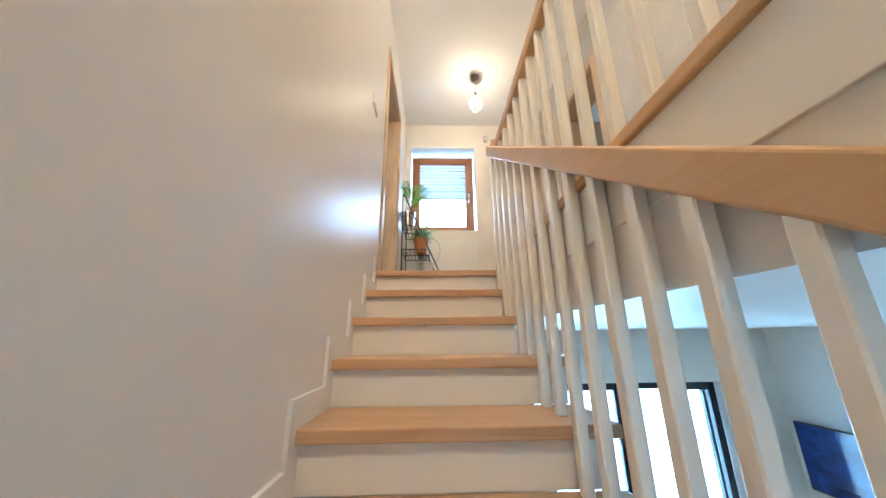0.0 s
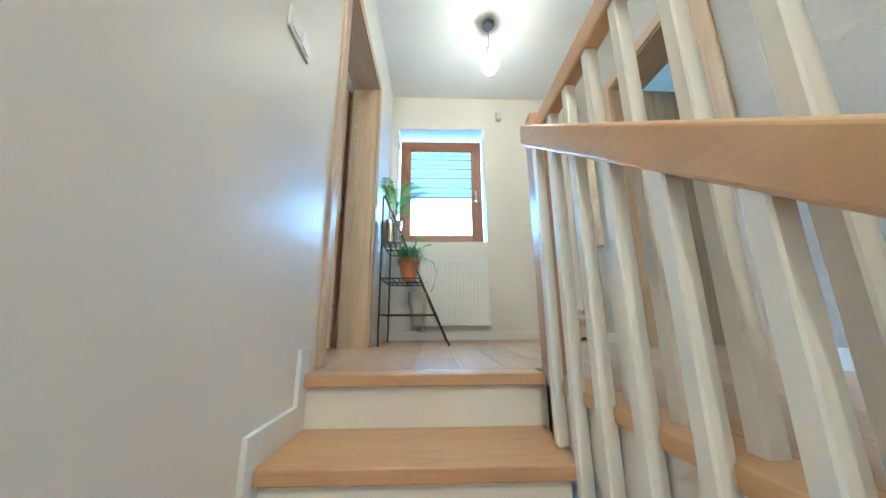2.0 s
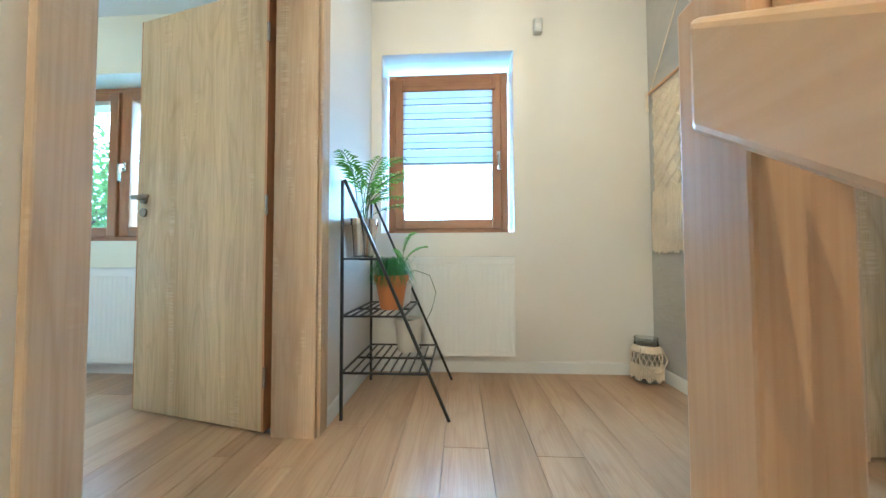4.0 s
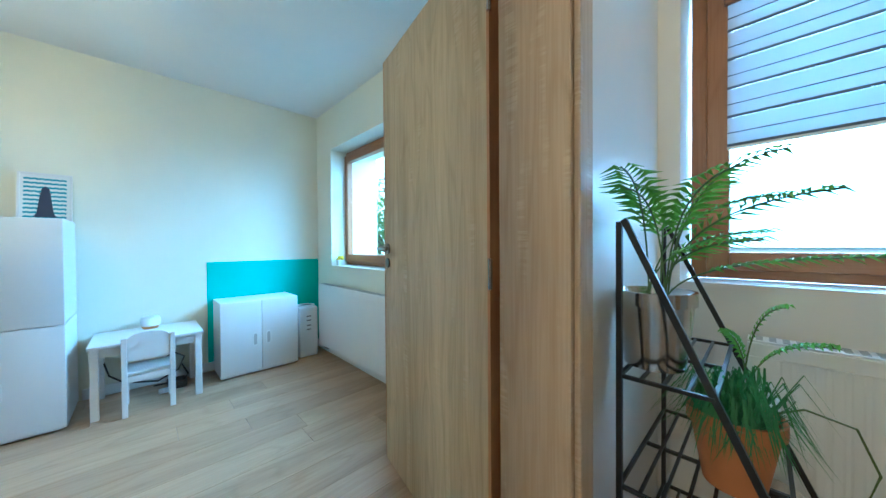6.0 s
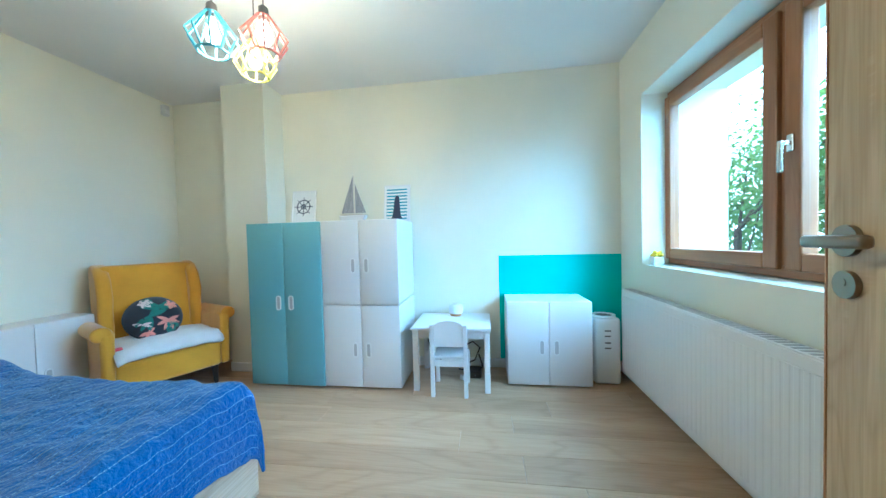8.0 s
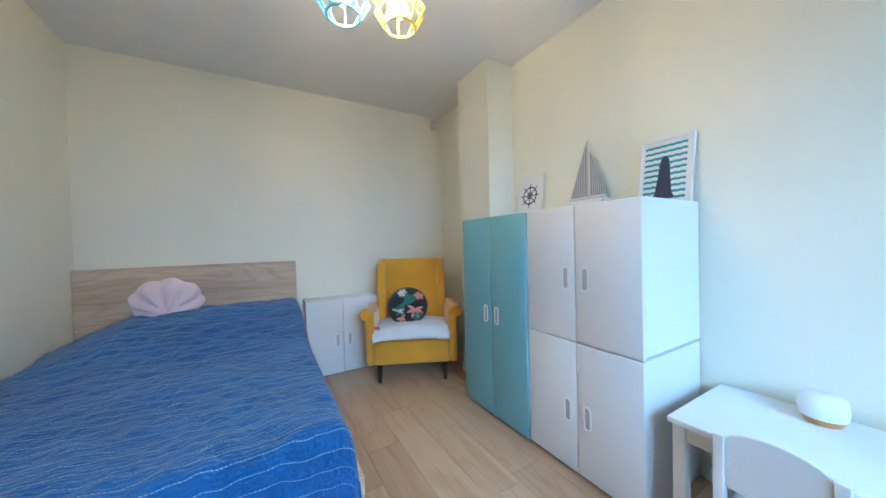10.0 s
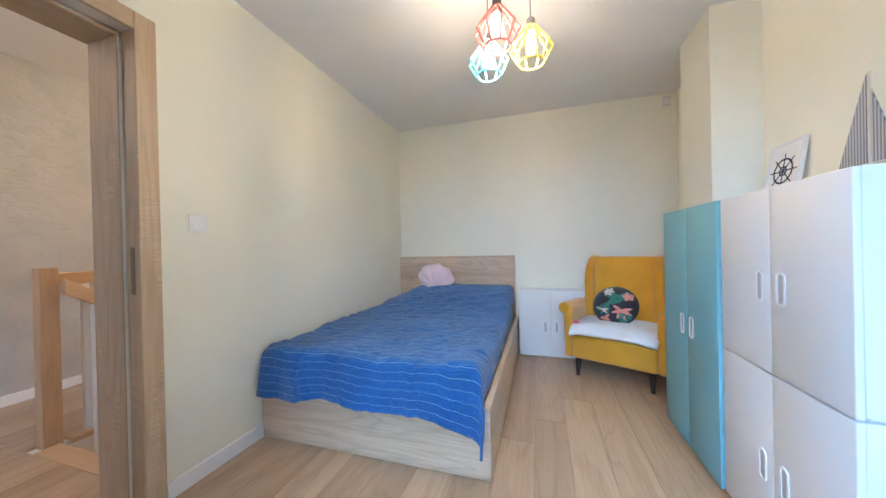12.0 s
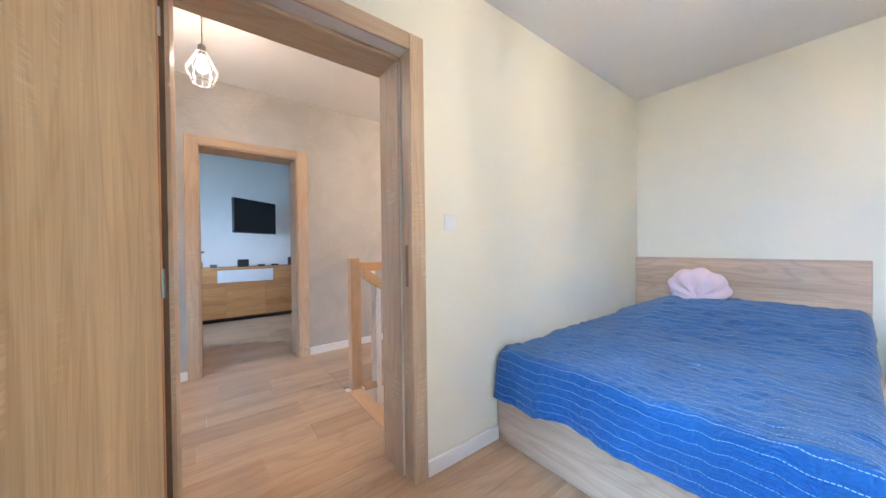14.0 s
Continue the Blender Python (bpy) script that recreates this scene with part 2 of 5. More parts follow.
M_CAGEB = paint("blue_cage_wire", (0.16, 0.52, 0.70), 0.4, 0.03, 60, 0.02)
M_CAGER = paint("red_cage_wire", (0.74, 0.26, 0.21), 0.4, 0.03, 60, 0.02)
M_CAGEY = paint("yellow_cage_wire", (0.76, 0.66, 0.10), 0.4, 0.03, 60, 0.02)
M_BRASS = paint("antique_nickel", (0.26, 0.20, 0.14), 0.3, 0.05, 90, 0.03, 0.0005, 1.0)
M_RUBBER = paint("dark_leg_wood", (0.025, 0.015, 0.01), 0.4, 0.1, 40, 0.05)
M_NAVY = paint("navy_print", (0.02, 0.03, 0.07), 0.6, 0.1, 40, 0.0)
M_PAPER = paint("white_print_paper", (0.78, 0.78, 0.76), 0.6, 0.01, 60, 0.02)
M_TEALP = paint("teal_print", (0.03, 0.30, 0.36), 0.6, 0.05, 60, 0.0)
M_YELLOW = paint("yellow_flower", (0.75, 0.55, 0.01), 0.6, 0.1, 60, 0.1)

# ---- mesh helpers ----


def bx(bm, x0, x1, y0, y1, z0, z1, bevel=0.0, seg=2):
    r = bmesh.ops.create_cube(bm, size=1.0)
    vs = r["verts"]
    for v in vs:
        v.co = Vector(((x0 + x1) / 2 + v.co.x * (x1 - x0), (y0 + y1) / 2 + v.co.y * (y1 - y0), (z0 + z1) / 2 + v.co.z * (z1 - z0)))
    if bevel:
        es = list({e for v in vs for e in v.link_edges})
        bmesh.ops.bevel(bm, geom=es, offset=bevel, segments=seg, profile=0.5, affect="EDGES", clamp_overlap=True)
    return bm


def box(*a, **k):
    return bx(bmesh.new(), *a, **k)


def rod(bm, p, q, r0, r1=None, n=8, caps=True):
    """A round bar from p to q."""
    p, q = Vector(p), Vector(q)
    r1 = r0 if r1 is None else r1
    m = Matrix.Translation((p + q) / 2) @ (q - p).to_track_quat("Z", "Y").to_matrix().to_4x4()
    bmesh.ops.create_cone(bm, cap_ends=caps, segments=n, radius1=r0, radius2=r1, depth=(q - p).length, matrix=m)
    return bm


def bar(bm, p, q, w, h=None):
    """A square bar from p to q."""
    p, q = Vector(p), Vector(q)
    h = w if h is None else h
    m = Matrix.Translation((p + q) / 2) @ (q - p).to_track_quat("Z", "Y").to_matrix().to_4x4() @ Matrix.Diagonal((w, h, (q - p).length, 1))
    bmesh.ops.create_cube(bm, size=1.0, matrix=m)
    return bm


def tube(bm, pts, r, n=6):
    """A tube along a line of points."""
    pts = [Vector(p) for p in pts]
    rings = []
    for i, p in enumerate(pts):
        d = (pts[min(i + 1, len(pts) - 1)] - pts[max(i - 1, 0)]).normalized()
        q = d.to_track_quat("Z", "Y")
        rings.append([bm.verts.new(p + q @ Vector((r * math.cos(a), r * math.sin(a), 0))) for a in (2 * math.pi * k / n for k in range(n))])
    for a, b in zip(rings, rings[1:]):
        for k in range(n):
            bm.faces.new((a[k], a[(k + 1) % n], b[(k + 1) % n], b[k]))
    bm.faces.new(rings[0][::-1])
    bm.faces.new(rings[-1])
    return bm


def lathe(bm, prof, n=28, closed=False):
    """A turned shape round z, from (radius, height) pairs."""
    rings = [[bm.verts.new((r * math.cos(a), r * math.sin(a), z)) for a in (2 * math.pi * k / n for k in range(n))] for r, z in prof]
    for a, b in zip(rings, rings[1:]):
        for k in range(n):
            bm.faces.new((a[k], a[(k + 1) % n], b[(k + 1) % n], b[k]))
    if closed:
        bm.faces.new(rings[0][::-1])
        bm.faces.new(rings[-1])
    return bm


def slab(bm, outline, axis, a, b):
    """An outline in a plane, drawn out along an axis from a to b."""
    def at(u, v, w):
        return {"x": (w, u, v), "y": (u, w, v), "z": (u, v, w)}[axis]
    lo = [bm.verts.new(at(u, v, a)) for u, v in outline]
    hi = [bm.verts.new(at(u, v, b)) for u, v in outline]
    n = len(outline)
    fs = [bm.faces.new(lo), bm.faces.new(hi[::-1])]
    for k in range(n):
        fs.append(bm.faces.new((lo[k], hi[k], hi[(k + 1) % n], lo[(k + 1) % n])))
    bmesh.ops.recalc_face_normals(bm, faces=fs)
    return bm


def sheet(bm, nu, nv, f):
    """A grid of nu by nv cells at f(u, v)."""
    g = [[bm.verts.new(f(i / nu, j / nv)) for j in range(nv + 1)] for i in range(nu + 1)]
    for i in range(nu):
        for j in range(nv):
            bm.faces.new((g[i][j], g[i + 1][j], g[i + 1][j + 1], g[i][j + 1]))
    return g


def mesh_of(name, bm, material, smooth=False):
    me = bpy.data.meshes.new(name)
    bm.normal_update()
    bm.to_mesh(me)
    bm.free()
    me.materials.append(material)
    if smooth:
        for p in me.polygons:
            p.use_smooth = True
        me.set_sharp_from_angle(angle=radians(50))
    return me


def part(name, bm, material, parent, label="", smooth=False):
    ob = new(name, mesh_of(name, bm, material, smooth))
    ob.parent = parent
    return tagged(ob, label)


def thing(name, label, category, m=None, group="", kind=""):
    ob = new(name)
    ob.empty_display_size = 0.1
    if m is not None:
        ob.matrix_basis = m
    return tagged(ob, label, category, group, kind)


def solid(name, bm, material, label="", category="", kind="", smooth=False, group="", m=None):
    ob = new(name, mesh_of(name, bm, material, smooth))
    if m is not None:
        ob.matrix_basis = m
    return tagged(ob, label, category, group, kind)


def structure(name, bm, material, label, category, smooth=False):
    return solid(name, bm, material, label, category, "structure", smooth)


def soften(ob, w=0.004, seg=2):
    md = ob.modifiers.new("edge", "BEVEL")
    md.width, md.segments, md.limit_method, md.angle_limit = w, seg, "ANGLE", radians(40)
    return ob


def subdivide(ob, n=1):
    md = ob.modifiers.new("smooth", "SUBSURF")
    md.levels = md.render_levels = n
    return ob


def wall_with_hole(axis, a, b, u0, u1, z0, z1, holes):
    """A wall across axis from a to b, along u0..u1 and z0..z1, with openings (u0, u1, z0, z1) cut through it."""
    bm = bmesh.new()
    def blk(p, q, r, s):
        if q - p > 1e-4 and s - r > 1e-4:
            if axis == "x":
                bx(bm, a, b, p, q, r, s)
            else:
                bx(bm, p, q, a, b, r, s)
    u = u0
    for h in sorted(holes):
        blk(u, h[0], z0, z1)
        blk(h[0], h[1], z0, h[2])
        blk(h[0], h[1], h[3], z1)
        u = h[1]
    blk(u, u1, z0, z1)
    bmesh.ops.remove_doubles(bm, verts=bm.verts, dist=1e-5)
    return bm


# ---- the place in numbers ----
CEIL = 2.507            # bedroom ceiling
HCEIL = 2.63            # hall ceiling
WX0, WX1 = -0.66, -0.388  # wall between bedroom and hall
BX0, BY0, BY1 = -3.512, 0.10, 4.222
HX1, HY1 = 1.53, 4.35   # hall's plastered wall and window wall
DY0, DY1, DZ = 2.664, 3.546, 2.05   # bedroom doorway
FY0, FY1, FZ = 2.678, 3.50, 2.05   # far doorway
EDGE = 0.47             # edge of the upper floor along the stair
LAND = 2.47             # front of the landing
RISE, GOING, STEPS = 0.175, 0.271, 13
LOW = -3.0              # floor of the storey below
SLABZ = -0.37
BACK = -1.9             # wall behind the stair
EX0, EX1 = -3.75, 4.7   # outer faces
TVX = 4.36

# walls
structure("wall_partition", wall_with_hole("x", WX0, WX1, BY0 - 0.25, HY1 + 0.001, SLABZ, HCEIL + 0.2, [(DY0, DY1 + 0.06, -0.0165, DZ)]), M_WALL, "smooth off-white painted wall between hall and bedroom", "wall")
structure("wall_partition_lining", wall_with_hole("x", WX0 - 0.006, WX0 + 0.0, BY0, BY1, 0.0, CEIL, [(DY0, DY1 + 0.06, -0.01, DZ)]), M_ROOM, "cream painted bedroom side of the partition wall", "wall")
structure("wall_stair", box(WX0, WX1, BACK - 0.2, BY0 - 0.25, LOW, HCEIL + 0.2), M_WALL, "smooth off-white painted wall beside the stair", "wall")
structure("wall_stair_lower", box(WX0, WX1, BY0 - 0.25, HY1, LOW, SLABZ), M_WALL, "painted wall below the landing", "wall")
structure("wall_hall_window", wall_with_hole("y", HY1, HY1 + 0.42, WX1 - 0.28, HX1 + 0.3, SLABZ, HCEIL + 0.2, [(-0.313, 0.617, 0.956, 2.236)]), M_WALL, "off-white hall end wall with a deep window opening", "wall")
structure("wall_bedroom_window", wall_with_hole("y", BY1, HY1 + 0.42, EX0, WX1 - 0.281, -0.2, CEIL + 0.25, [(-3.168, -1.50, 0.905, 2.09)]), M_ROOM, "cream bedroom wall with a deep window opening", "wall")
structure("wall_bedroom_far", box(EX0, BX0, BY0 - 0.25, BY1, -0.2, CEIL + 0.25), M_ROOM, "cream painted long bedroom wall", "wall")
structure("wall_bedroom_back", box(BX0, WX0 - 0.001, BY0 - 0.25, BY0, -0.2, CEIL + 0.25), M_ROOM, "cream painted bedroom wall behind the headboard", "wall")
structure("column", box(BX0 - 0.01, -3.262, 0.865, 1.268, 0.0, CEIL + 0.02), M_ROOM, "cream painted boxed-in column on the long wall", "column")
structure("wall_grey", wall_with_hole("x", HX1, HX1 + 0.26, BACK - 0.2, HY1, -0.0155, HCEIL + 0.2, [(FY0, FY1, -0.0165, FZ)]), M_GREY, "warm grey trowelled decorative plaster wall", "wall")
structure("wall_hall_back", box(WX0, HX1 + 0.26, BACK - 0.2, BACK, LOW, HCEIL + 0.2), M_WALL, "painted wall at the back of the stairwell", "wall")
# television room
structure("wall_tv_room_east", box(TVX, TVX + 0.3, -0.1, 4.78, -0.02, 2.9), M_WALL, "pale painted television room wall", "wall")
structure("wall_tv_room_north", wall_with_hole("y", 4.36, 4.78, HX1 + 0.301, TVX, -0.02, 2.9, [(2.3, 3.7, 0.9, 2.1)]), M_WALL, "pale painted television room wall with a window", "wall")
structure("wall_tv_room_south", box(HX1 + 0.261, TVX, -0.1, 0.2, -0.02, 2.9), M_WALL, "pale painted television room side wall", "wall")
structure("ceiling_tv_room", box(HX1 + 0.26, TVX + 0.3, -0.1, 4.78, 2.66, 2.9), M_CEIL, "white ceiling of the television room", "ceiling")
# ceilings
structure("ceiling_hall", box(WX0, HX1 + 0.258, BACK - 0.2, HY1 + 0.42, HCEIL, HCEIL + 0.22), M_CEIL, "white painted hall ceiling", "ceiling")
structure("ceiling_bedroom", box(EX0, WX0 - 0.002, BY0 - 0.25, HY1 + 0.42, CEIL, CEIL + 0.27), M_CEIL, "white painted bedroom ceiling", "ceiling")
# floors: slabs under the planks
structure("floor_slab_hall", box(WX1, HX1 + 0.26, LAND + 0.03, HY1, SLABZ, -0.0165), M_STAIRW, "floor slab under the landing", "floor")
structure("floor_slab_gallery", box(EDGE, HX1 + 0.26, BACK, LAND + 0.03, SLABZ, -0.0165), M_STAIRW, "white painted edge of the upper floor beside the stair", "floor")
structure("floor_slab_bedroom", box(EX0, WX0, BY0 - 0.25, BY1, SLABZ, -0.016), M_STAIRW, "bedroom floor slab", "floor")
structure("floor_slab_tv_room", box(HX1 + 0.26, TVX + 0.3, -0.1, 4.78, SLABZ, -0.016), M_STAIRW, "television room floor slab", "floor")
# storey below
structure("floor_living", box(WX0, 5.0, BACK - 0.2, 4.78, LOW - 0.2, LOW), M_FLOOR, "oak floor of the living room below", "floor")
structure("wall_living_north", wall_with_hole("y", 4.25, 4.6, WX1, 4.4, LOW, SLABZ, [(1.1, 3.40, LOW, -0.975)]), M_WALL, "painted living room wall with glazed sliding doors", "wall")
structure("wall_living_east", box(4.1, 4.4, BACK - 0.2, 4.25, LOW, SLABZ), M_WALL, "painted living room side wall", "wall")
structure("wall_living_south", box(HX1 + 0.26, 4.4, BACK - 0.2, BACK, LOW, SLABZ), M_WALL, "painted living room back wall", "wall")
structure("ceiling_living", box(HX1 + 0.26, TVX + 0.3, BACK - 0.2, -0.1, SLABZ, -0.02), M_CEIL, "white ceiling over the living room", "ceiling")
# outdoors
M_SKYDROP, _nt, _b = nodes_of("bright_haze")
_b.inputs["Base Color"].default_value = (0.8, 0.9, 1.0, 1)
_nt.links.new(ramp(_nt, noise_of(_nt, coords(_nt, (0.03, 0.03, 0.05)), 1.0, 4.0), [(0.3, (0.66, 0.86, 1.0)), (0.7, (0.85, 0.96, 1.0))]), _b.inputs["Emission Color"])
_b.inputs["Emission Strength"].default_value = 9.0
structure("backdrop", box(-160, 120, 70, 70.5, -6, 130), M_SKYDROP, "bright hazy summer sky beyond the garden", "sky")
structure("ground", box(-60, 60, 5.2, 90, -3.4, -3.2), paint("lawn", (0.10, 0.16, 0.05), 0.9, 0.4, 20, 0.5, 0.02), "mown lawn outside", "ground")

# ---- windows ----


def window(name, label, x0, x1, z0, z1, y, sashes, handle_at):
    """A foiled wooden-look window: outer frame, sashes, panes and a handle."""
    w = thing(name, label, "window", kind="structure")
    f = 0.052
    part("window_frame", bx(bx(bmesh.new(), x0, x0 + f, y, y + 0.07, z0, z1, 0.004), x1 - f, x1, y, y + 0.07, z0, z1, 0.004), M_WINV, w)
    part("window_head", box(x0 + f, x1 - f, y + 0.001, y + 0.07, z1 - f, z1, bevel=0.004), M_WINH, w)
    part("window_sill_rail", box(x0 + f, x1 - f, y + 0.001, y + 0.07, z0, z0 + f, bevel=0.004), M_WINH, w)
    for i, (a, b) in enumerate(sashes):
        s = 0.072
        bm = bx(bx(bmesh.new(), a, a + s, y - 0.018, y + 0.05, z0 + 0.035, z1 - 0.035, 0.007), b - s, b, y - 0.018, y + 0.05, z0 + 0.035, z1 - 0.035, 0.007)
        part("sash", bm, M_WINV, w)
        part("sash_rail", bx(bx(bmesh.new(), a + s, b - s, y - 0.0175, y + 0.05, z0 + 0.035, z0 + 0.107, 0.006), a + s, b - s, y - 0.0175, y + 0.05, z1 - 0.107, z1 - 0.035, 0.006), M_WINH, w)
        p = part("pane", box(a + s - 0.004, b - s + 0.004, y + 0.012, y + 0.018, z0 + 0.1, z1 - 0.1), M_GLASS, w)
        p.visible_shadow = False
    hx, hz = handle_at
    part("handle", bx(bx(bx(bmesh.new(), hx - 0.014, hx + 0.014, y - 0.03, y - 0.018, hz - 0.035, hz + 0.035, 0.004), hx - 0.008, hx + 0.008, y - 0.06, y - 0.03, hz - 0.008, hz + 0.008), hx - 0.010, hx + 0.010, y - 0.07, y - 0.052, hz - 0.12, hz + 0.012, 0.006), M_STEEL, w, "silver lever handle")
    return w


W1 = window("window_1", "golden oak framed hall window with a pleated blind half down", -0.30, 0.605, 0.962, 2.185, HY1 + 0.17, [(-0.25, 0.553)], (0.53, 1.54))
W2 = window("window_2", "brown oak framed bedroom window with clear panes", -3.225, -1.44, 0.91, 2.085, BY1 + 0.17, [(-3.19, -2.334), (-2.301, -1.475)], (-2.265, 1.47))
part("mullion", box(-2.345, -2.29, BY1 + 0.172, BY1 + 0.24, 0.962, 2.033, bevel=0.004), M_WINV, W2)

M_BLIND, _nt, _b = nodes_of("blind_cloth")
_tr = _nt.nodes.new("ShaderNodeBsdfTranslucent")
_tr.inputs[0].default_value = (0.52, 0.58, 0.64, 1)
_mx = _nt.nodes.new("ShaderNodeMixShader")
_mx.inputs[0].default_value = 0.38
_b.inputs["Base Color"].default_value = (0.74, 0.74, 0.74, 1)
_b.inputs["Roughness"].default_value = 0.8
_nt.links.new(_b.outputs[0], _mx.inputs[1])
_nt.links.new(_tr.outputs[0], _mx.inputs[2])
_nt.links.new(_mx.outputs[0], _nt.nodes["Material Output"].inputs[0])
blind = thing("pleated_blind", "white day-and-night blind lowered over the upper pane", "blind")
M_BLIND2 = paint("blind_band", (0.14, 0.16, 0.19), 0.8, 0.03, 200, 0.1)
bz = 2.045
while bz > 1.50:
    part("slat", box(-0.185, 0.488, HY1 + 0.146, HY1 + 0.149, bz - 0.104, bz), M_BLIND, blind)
    part("band", box(-0.185, 0.488, HY1 + 0.141, HY1 + 0.145, bz - 0.112, bz - 0.102), M_BLIND2, blind, "darker overlapping band")
    part("fold", box(-0.185, 0.488, HY1 + 0.1425, HY1 + 0.1455, bz - 0.060, bz - 0.057), M_BLIND2, blind, "thin fold line")
    bz -= 0.112
part("bottom_bar", box(-0.185, 0.488, HY1 + 0.140, HY1 + 0.150, bz - 0.012, bz, bevel=0.003), M_PLAST, blind)
part("cassette", box(-0.195, 0.51, HY1 + 0.130, HY1 + 0.151, 2.04, 2.085, bevel=0.006), M_WINH, blind, "brown blind cassette")

# sliding doors below
sl = thing("sliding_door", "dark framed glazed sliding doors standing open", "door", kind="structure")
for a, b, y in ((1.12, 2.25, 4.36), (2.3, 3.38, 4.42), (2.75, 3.36, 4.3)):
    bm = bmesh.new()
    for q in ((a, a + 0.08, LOW, -0.98), (b - 0.08, b, LOW, -0.98), (a + 0.08, b - 0.08, LOW, LOW + 0.09), (a + 0.08, b - 0.08, -1.07, -0.98)):
        bx(bm, q[0], q[1], y, y + 0.06, q[2], q[3], 0.004)
    lf = part("door_leaf", bm, M_DARK, sl)
    pn = part("pane", box(a + 0.078, b - 0.078, y + 0.026, y + 0.032, LOW + 0.08, -1.06), M_GLASS, lf)
    pn.visible_shadow = False

# ---- doorways and doors ----


M_GAP = paint("gap_brown", (0.13, 0.075, 0.04), 0.6, 0.1, 60, 0.05)


def doorway(name, label, xa, xb, y0, y1, top, rebate):
    """Lining and casings of a doorway in a wall across x from xa to xb; the lining steps back at the door's side."""
    d = thing(name, label, "door frame", kind="structure")
    c, t = 0.077, 0.016
    ca, cb = (0.077, 0.077) if rebate else (0.105, 0.09)
    for a, b in ((xa - t - 0.006, xa - 0.006), (xb, xb + t)):
        back = 0.072 if rebate and a < xa else 0.0
        part("casing", bx(bmesh.new(), a, b, y0 - ca + 0.012, y0 + 0.012, 0.0, top + c - 0.012, 0.004), M_CASE, d)
        part("casing", bx(bmesh.new(), a, b, y1 - 0.012 + back, y1 + cb - 0.012 + back, 0.0, top + c - 0.012, 0.004), M_CASE, d)
        part("casing_head", bx(bmesh.new(), a, b, y0 + 0.0125, y1 - 0.0125 + back, top - 0.012, top + c - 0.012, 0.004), M_CASEH, d)
    xr = xa + 0.075 if rebate else xa - 0.004
    part("jamb", box(xr, xb - 0.001, y0 + 0.0005, y0 + 0.024, 0.0, top, bevel=0.002), M_CASE, d)
    part("jamb", box(xr, xb - 0.001, y1 - 0.024, y1 + (0.0595 if rebate else -0.0005), 0.0, top, bevel=0.002), M_CASE, d)
    if rebate:
        part("jamb_rebate", box(xa - 0.004, xr - 0.0005, y0 + 0.0005, y0 + 0.008, 0.0, top), M_CASE, d)
        part("jamb_rebate", box(xa - 0.004, xr - 0.0005, y1 + 0.054, y1 + 0.0595, 0.0, top), M_CASE, d)
        # The hinge-side strip paints in the shaded gap between door and jamb.
        part("seal", box(xr - 0.008, xr - 0.0006, y1 - 0.012, y1 + 0.004, 0.0, top - 0.03, bevel=0.002), M_GAP, d, "dark brown strip painting the shaded door gap")
        part("seal", box(xr - 0.006, xr - 0.0006, y0 + 0.009, y0 + 0.02, 0.0, top - 0.03, bevel=0.002), M_CREAM, d, "pale rubber seal")
    part("head_lining", box(xr, xb - 0.001, y0 + 0.0245, y1 - 0.0245, top - 0.022, top - 0.0005, bevel=0.002), M_CASEH, d)
    return d


D1 = doorway("door_frame_1", "light sonoma oak door lining and casing", WX0, WX1, DY0, DY1, DZ, True)
part("strike_plate", box(WX0 + 0.02, WX0 + 0.045, DY0 + 0.0082, DY0 + 0.0105, 0.93, 1.13, bevel=0.001), M_BRASS, D1, "steel strike plate")
D2 = doorway("door_frame_2", "light sonoma oak door lining and casing in the plastered wall", HX1, HX1 + 0.26, FY0, FY1, FZ, False)


def door_leaf(name, label, m, width, flip=1):
    """A flush door, hinged at the origin, running along -x, with its face towards -y."""
    d = thing(name, label, "door", m, kind="structure")
    part("panel", box(-width, 0, 0.001, 0.04, 0.008, 2.042, bevel=0.002), M_DOOR, d)
    part("edging", box(0.0005, 0.012, -0.0005, 0.0415, 0.008, 2.042), M_DOORE, d, "darker brown edge strip")
    part("edging", box(-width - 0.004, -width - 0.0005, 0.0, 0.041, 0.008, 2.042), M_DOORE, d, "darker brown edge strip")
    for s, y in ((-1, 0.0), (1, 0.041)):
        bm = bmesh.new()
        rod(bm, (-width + 0.047, y, 1.09), (-width + 0.047, y + s * 0.008, 1.09), 0.026, n=20)
        rod(bm, (-width + 0.047, y + s * 0.008, 1.09), (-width + 0.047, y + s * 0.05, 1.09), 0.010, n=12)
        bx(bm, -width + 0.036, -width + 0.155, min(y + s * 0.042, y + s * 0.058), max(y + s * 0.042, y + s * 0.058), 1.08, 1.10, 0.006)
        part("door_handle", bm, M_BRASS, d, "satin nickel lever handle", True)
        bm = bmesh.new()
        rod(bm, (-width + 0.047, y, 1.018), (-width + 0.047, y + s * 0.008, 1.018), 0.023, n=20)
        rod(bm, (-width + 0.047, y + s * 0.008, 1.022), (-width + 0.047, y + s * 0.0088, 1.022), 0.006, n=10)
        part("key_rosette", bm, M_BRASS, d, "round key rosette", True)
    for z in (0.25, 1.02, 1.82):
        part("hinge", rod(bmesh.new(), (0.012, 0.0, z - 0.045), (0.012, 0.0, z + 0.045), 0.007, n=10), M_STEEL, d, "steel hinge", True)
    return d


door_leaf("door_1", "sonoma oak flush bedroom door standing wide open", pose(-0.646, 3.548, 0, 0, 0, -12.4), 0.815)
door_leaf("door_2", "sonoma oak flush door open into the television room", pose(1.80, FY1 + 0.03, 0, 0, 0, 182), 0.80)

# ---- baseboards ----


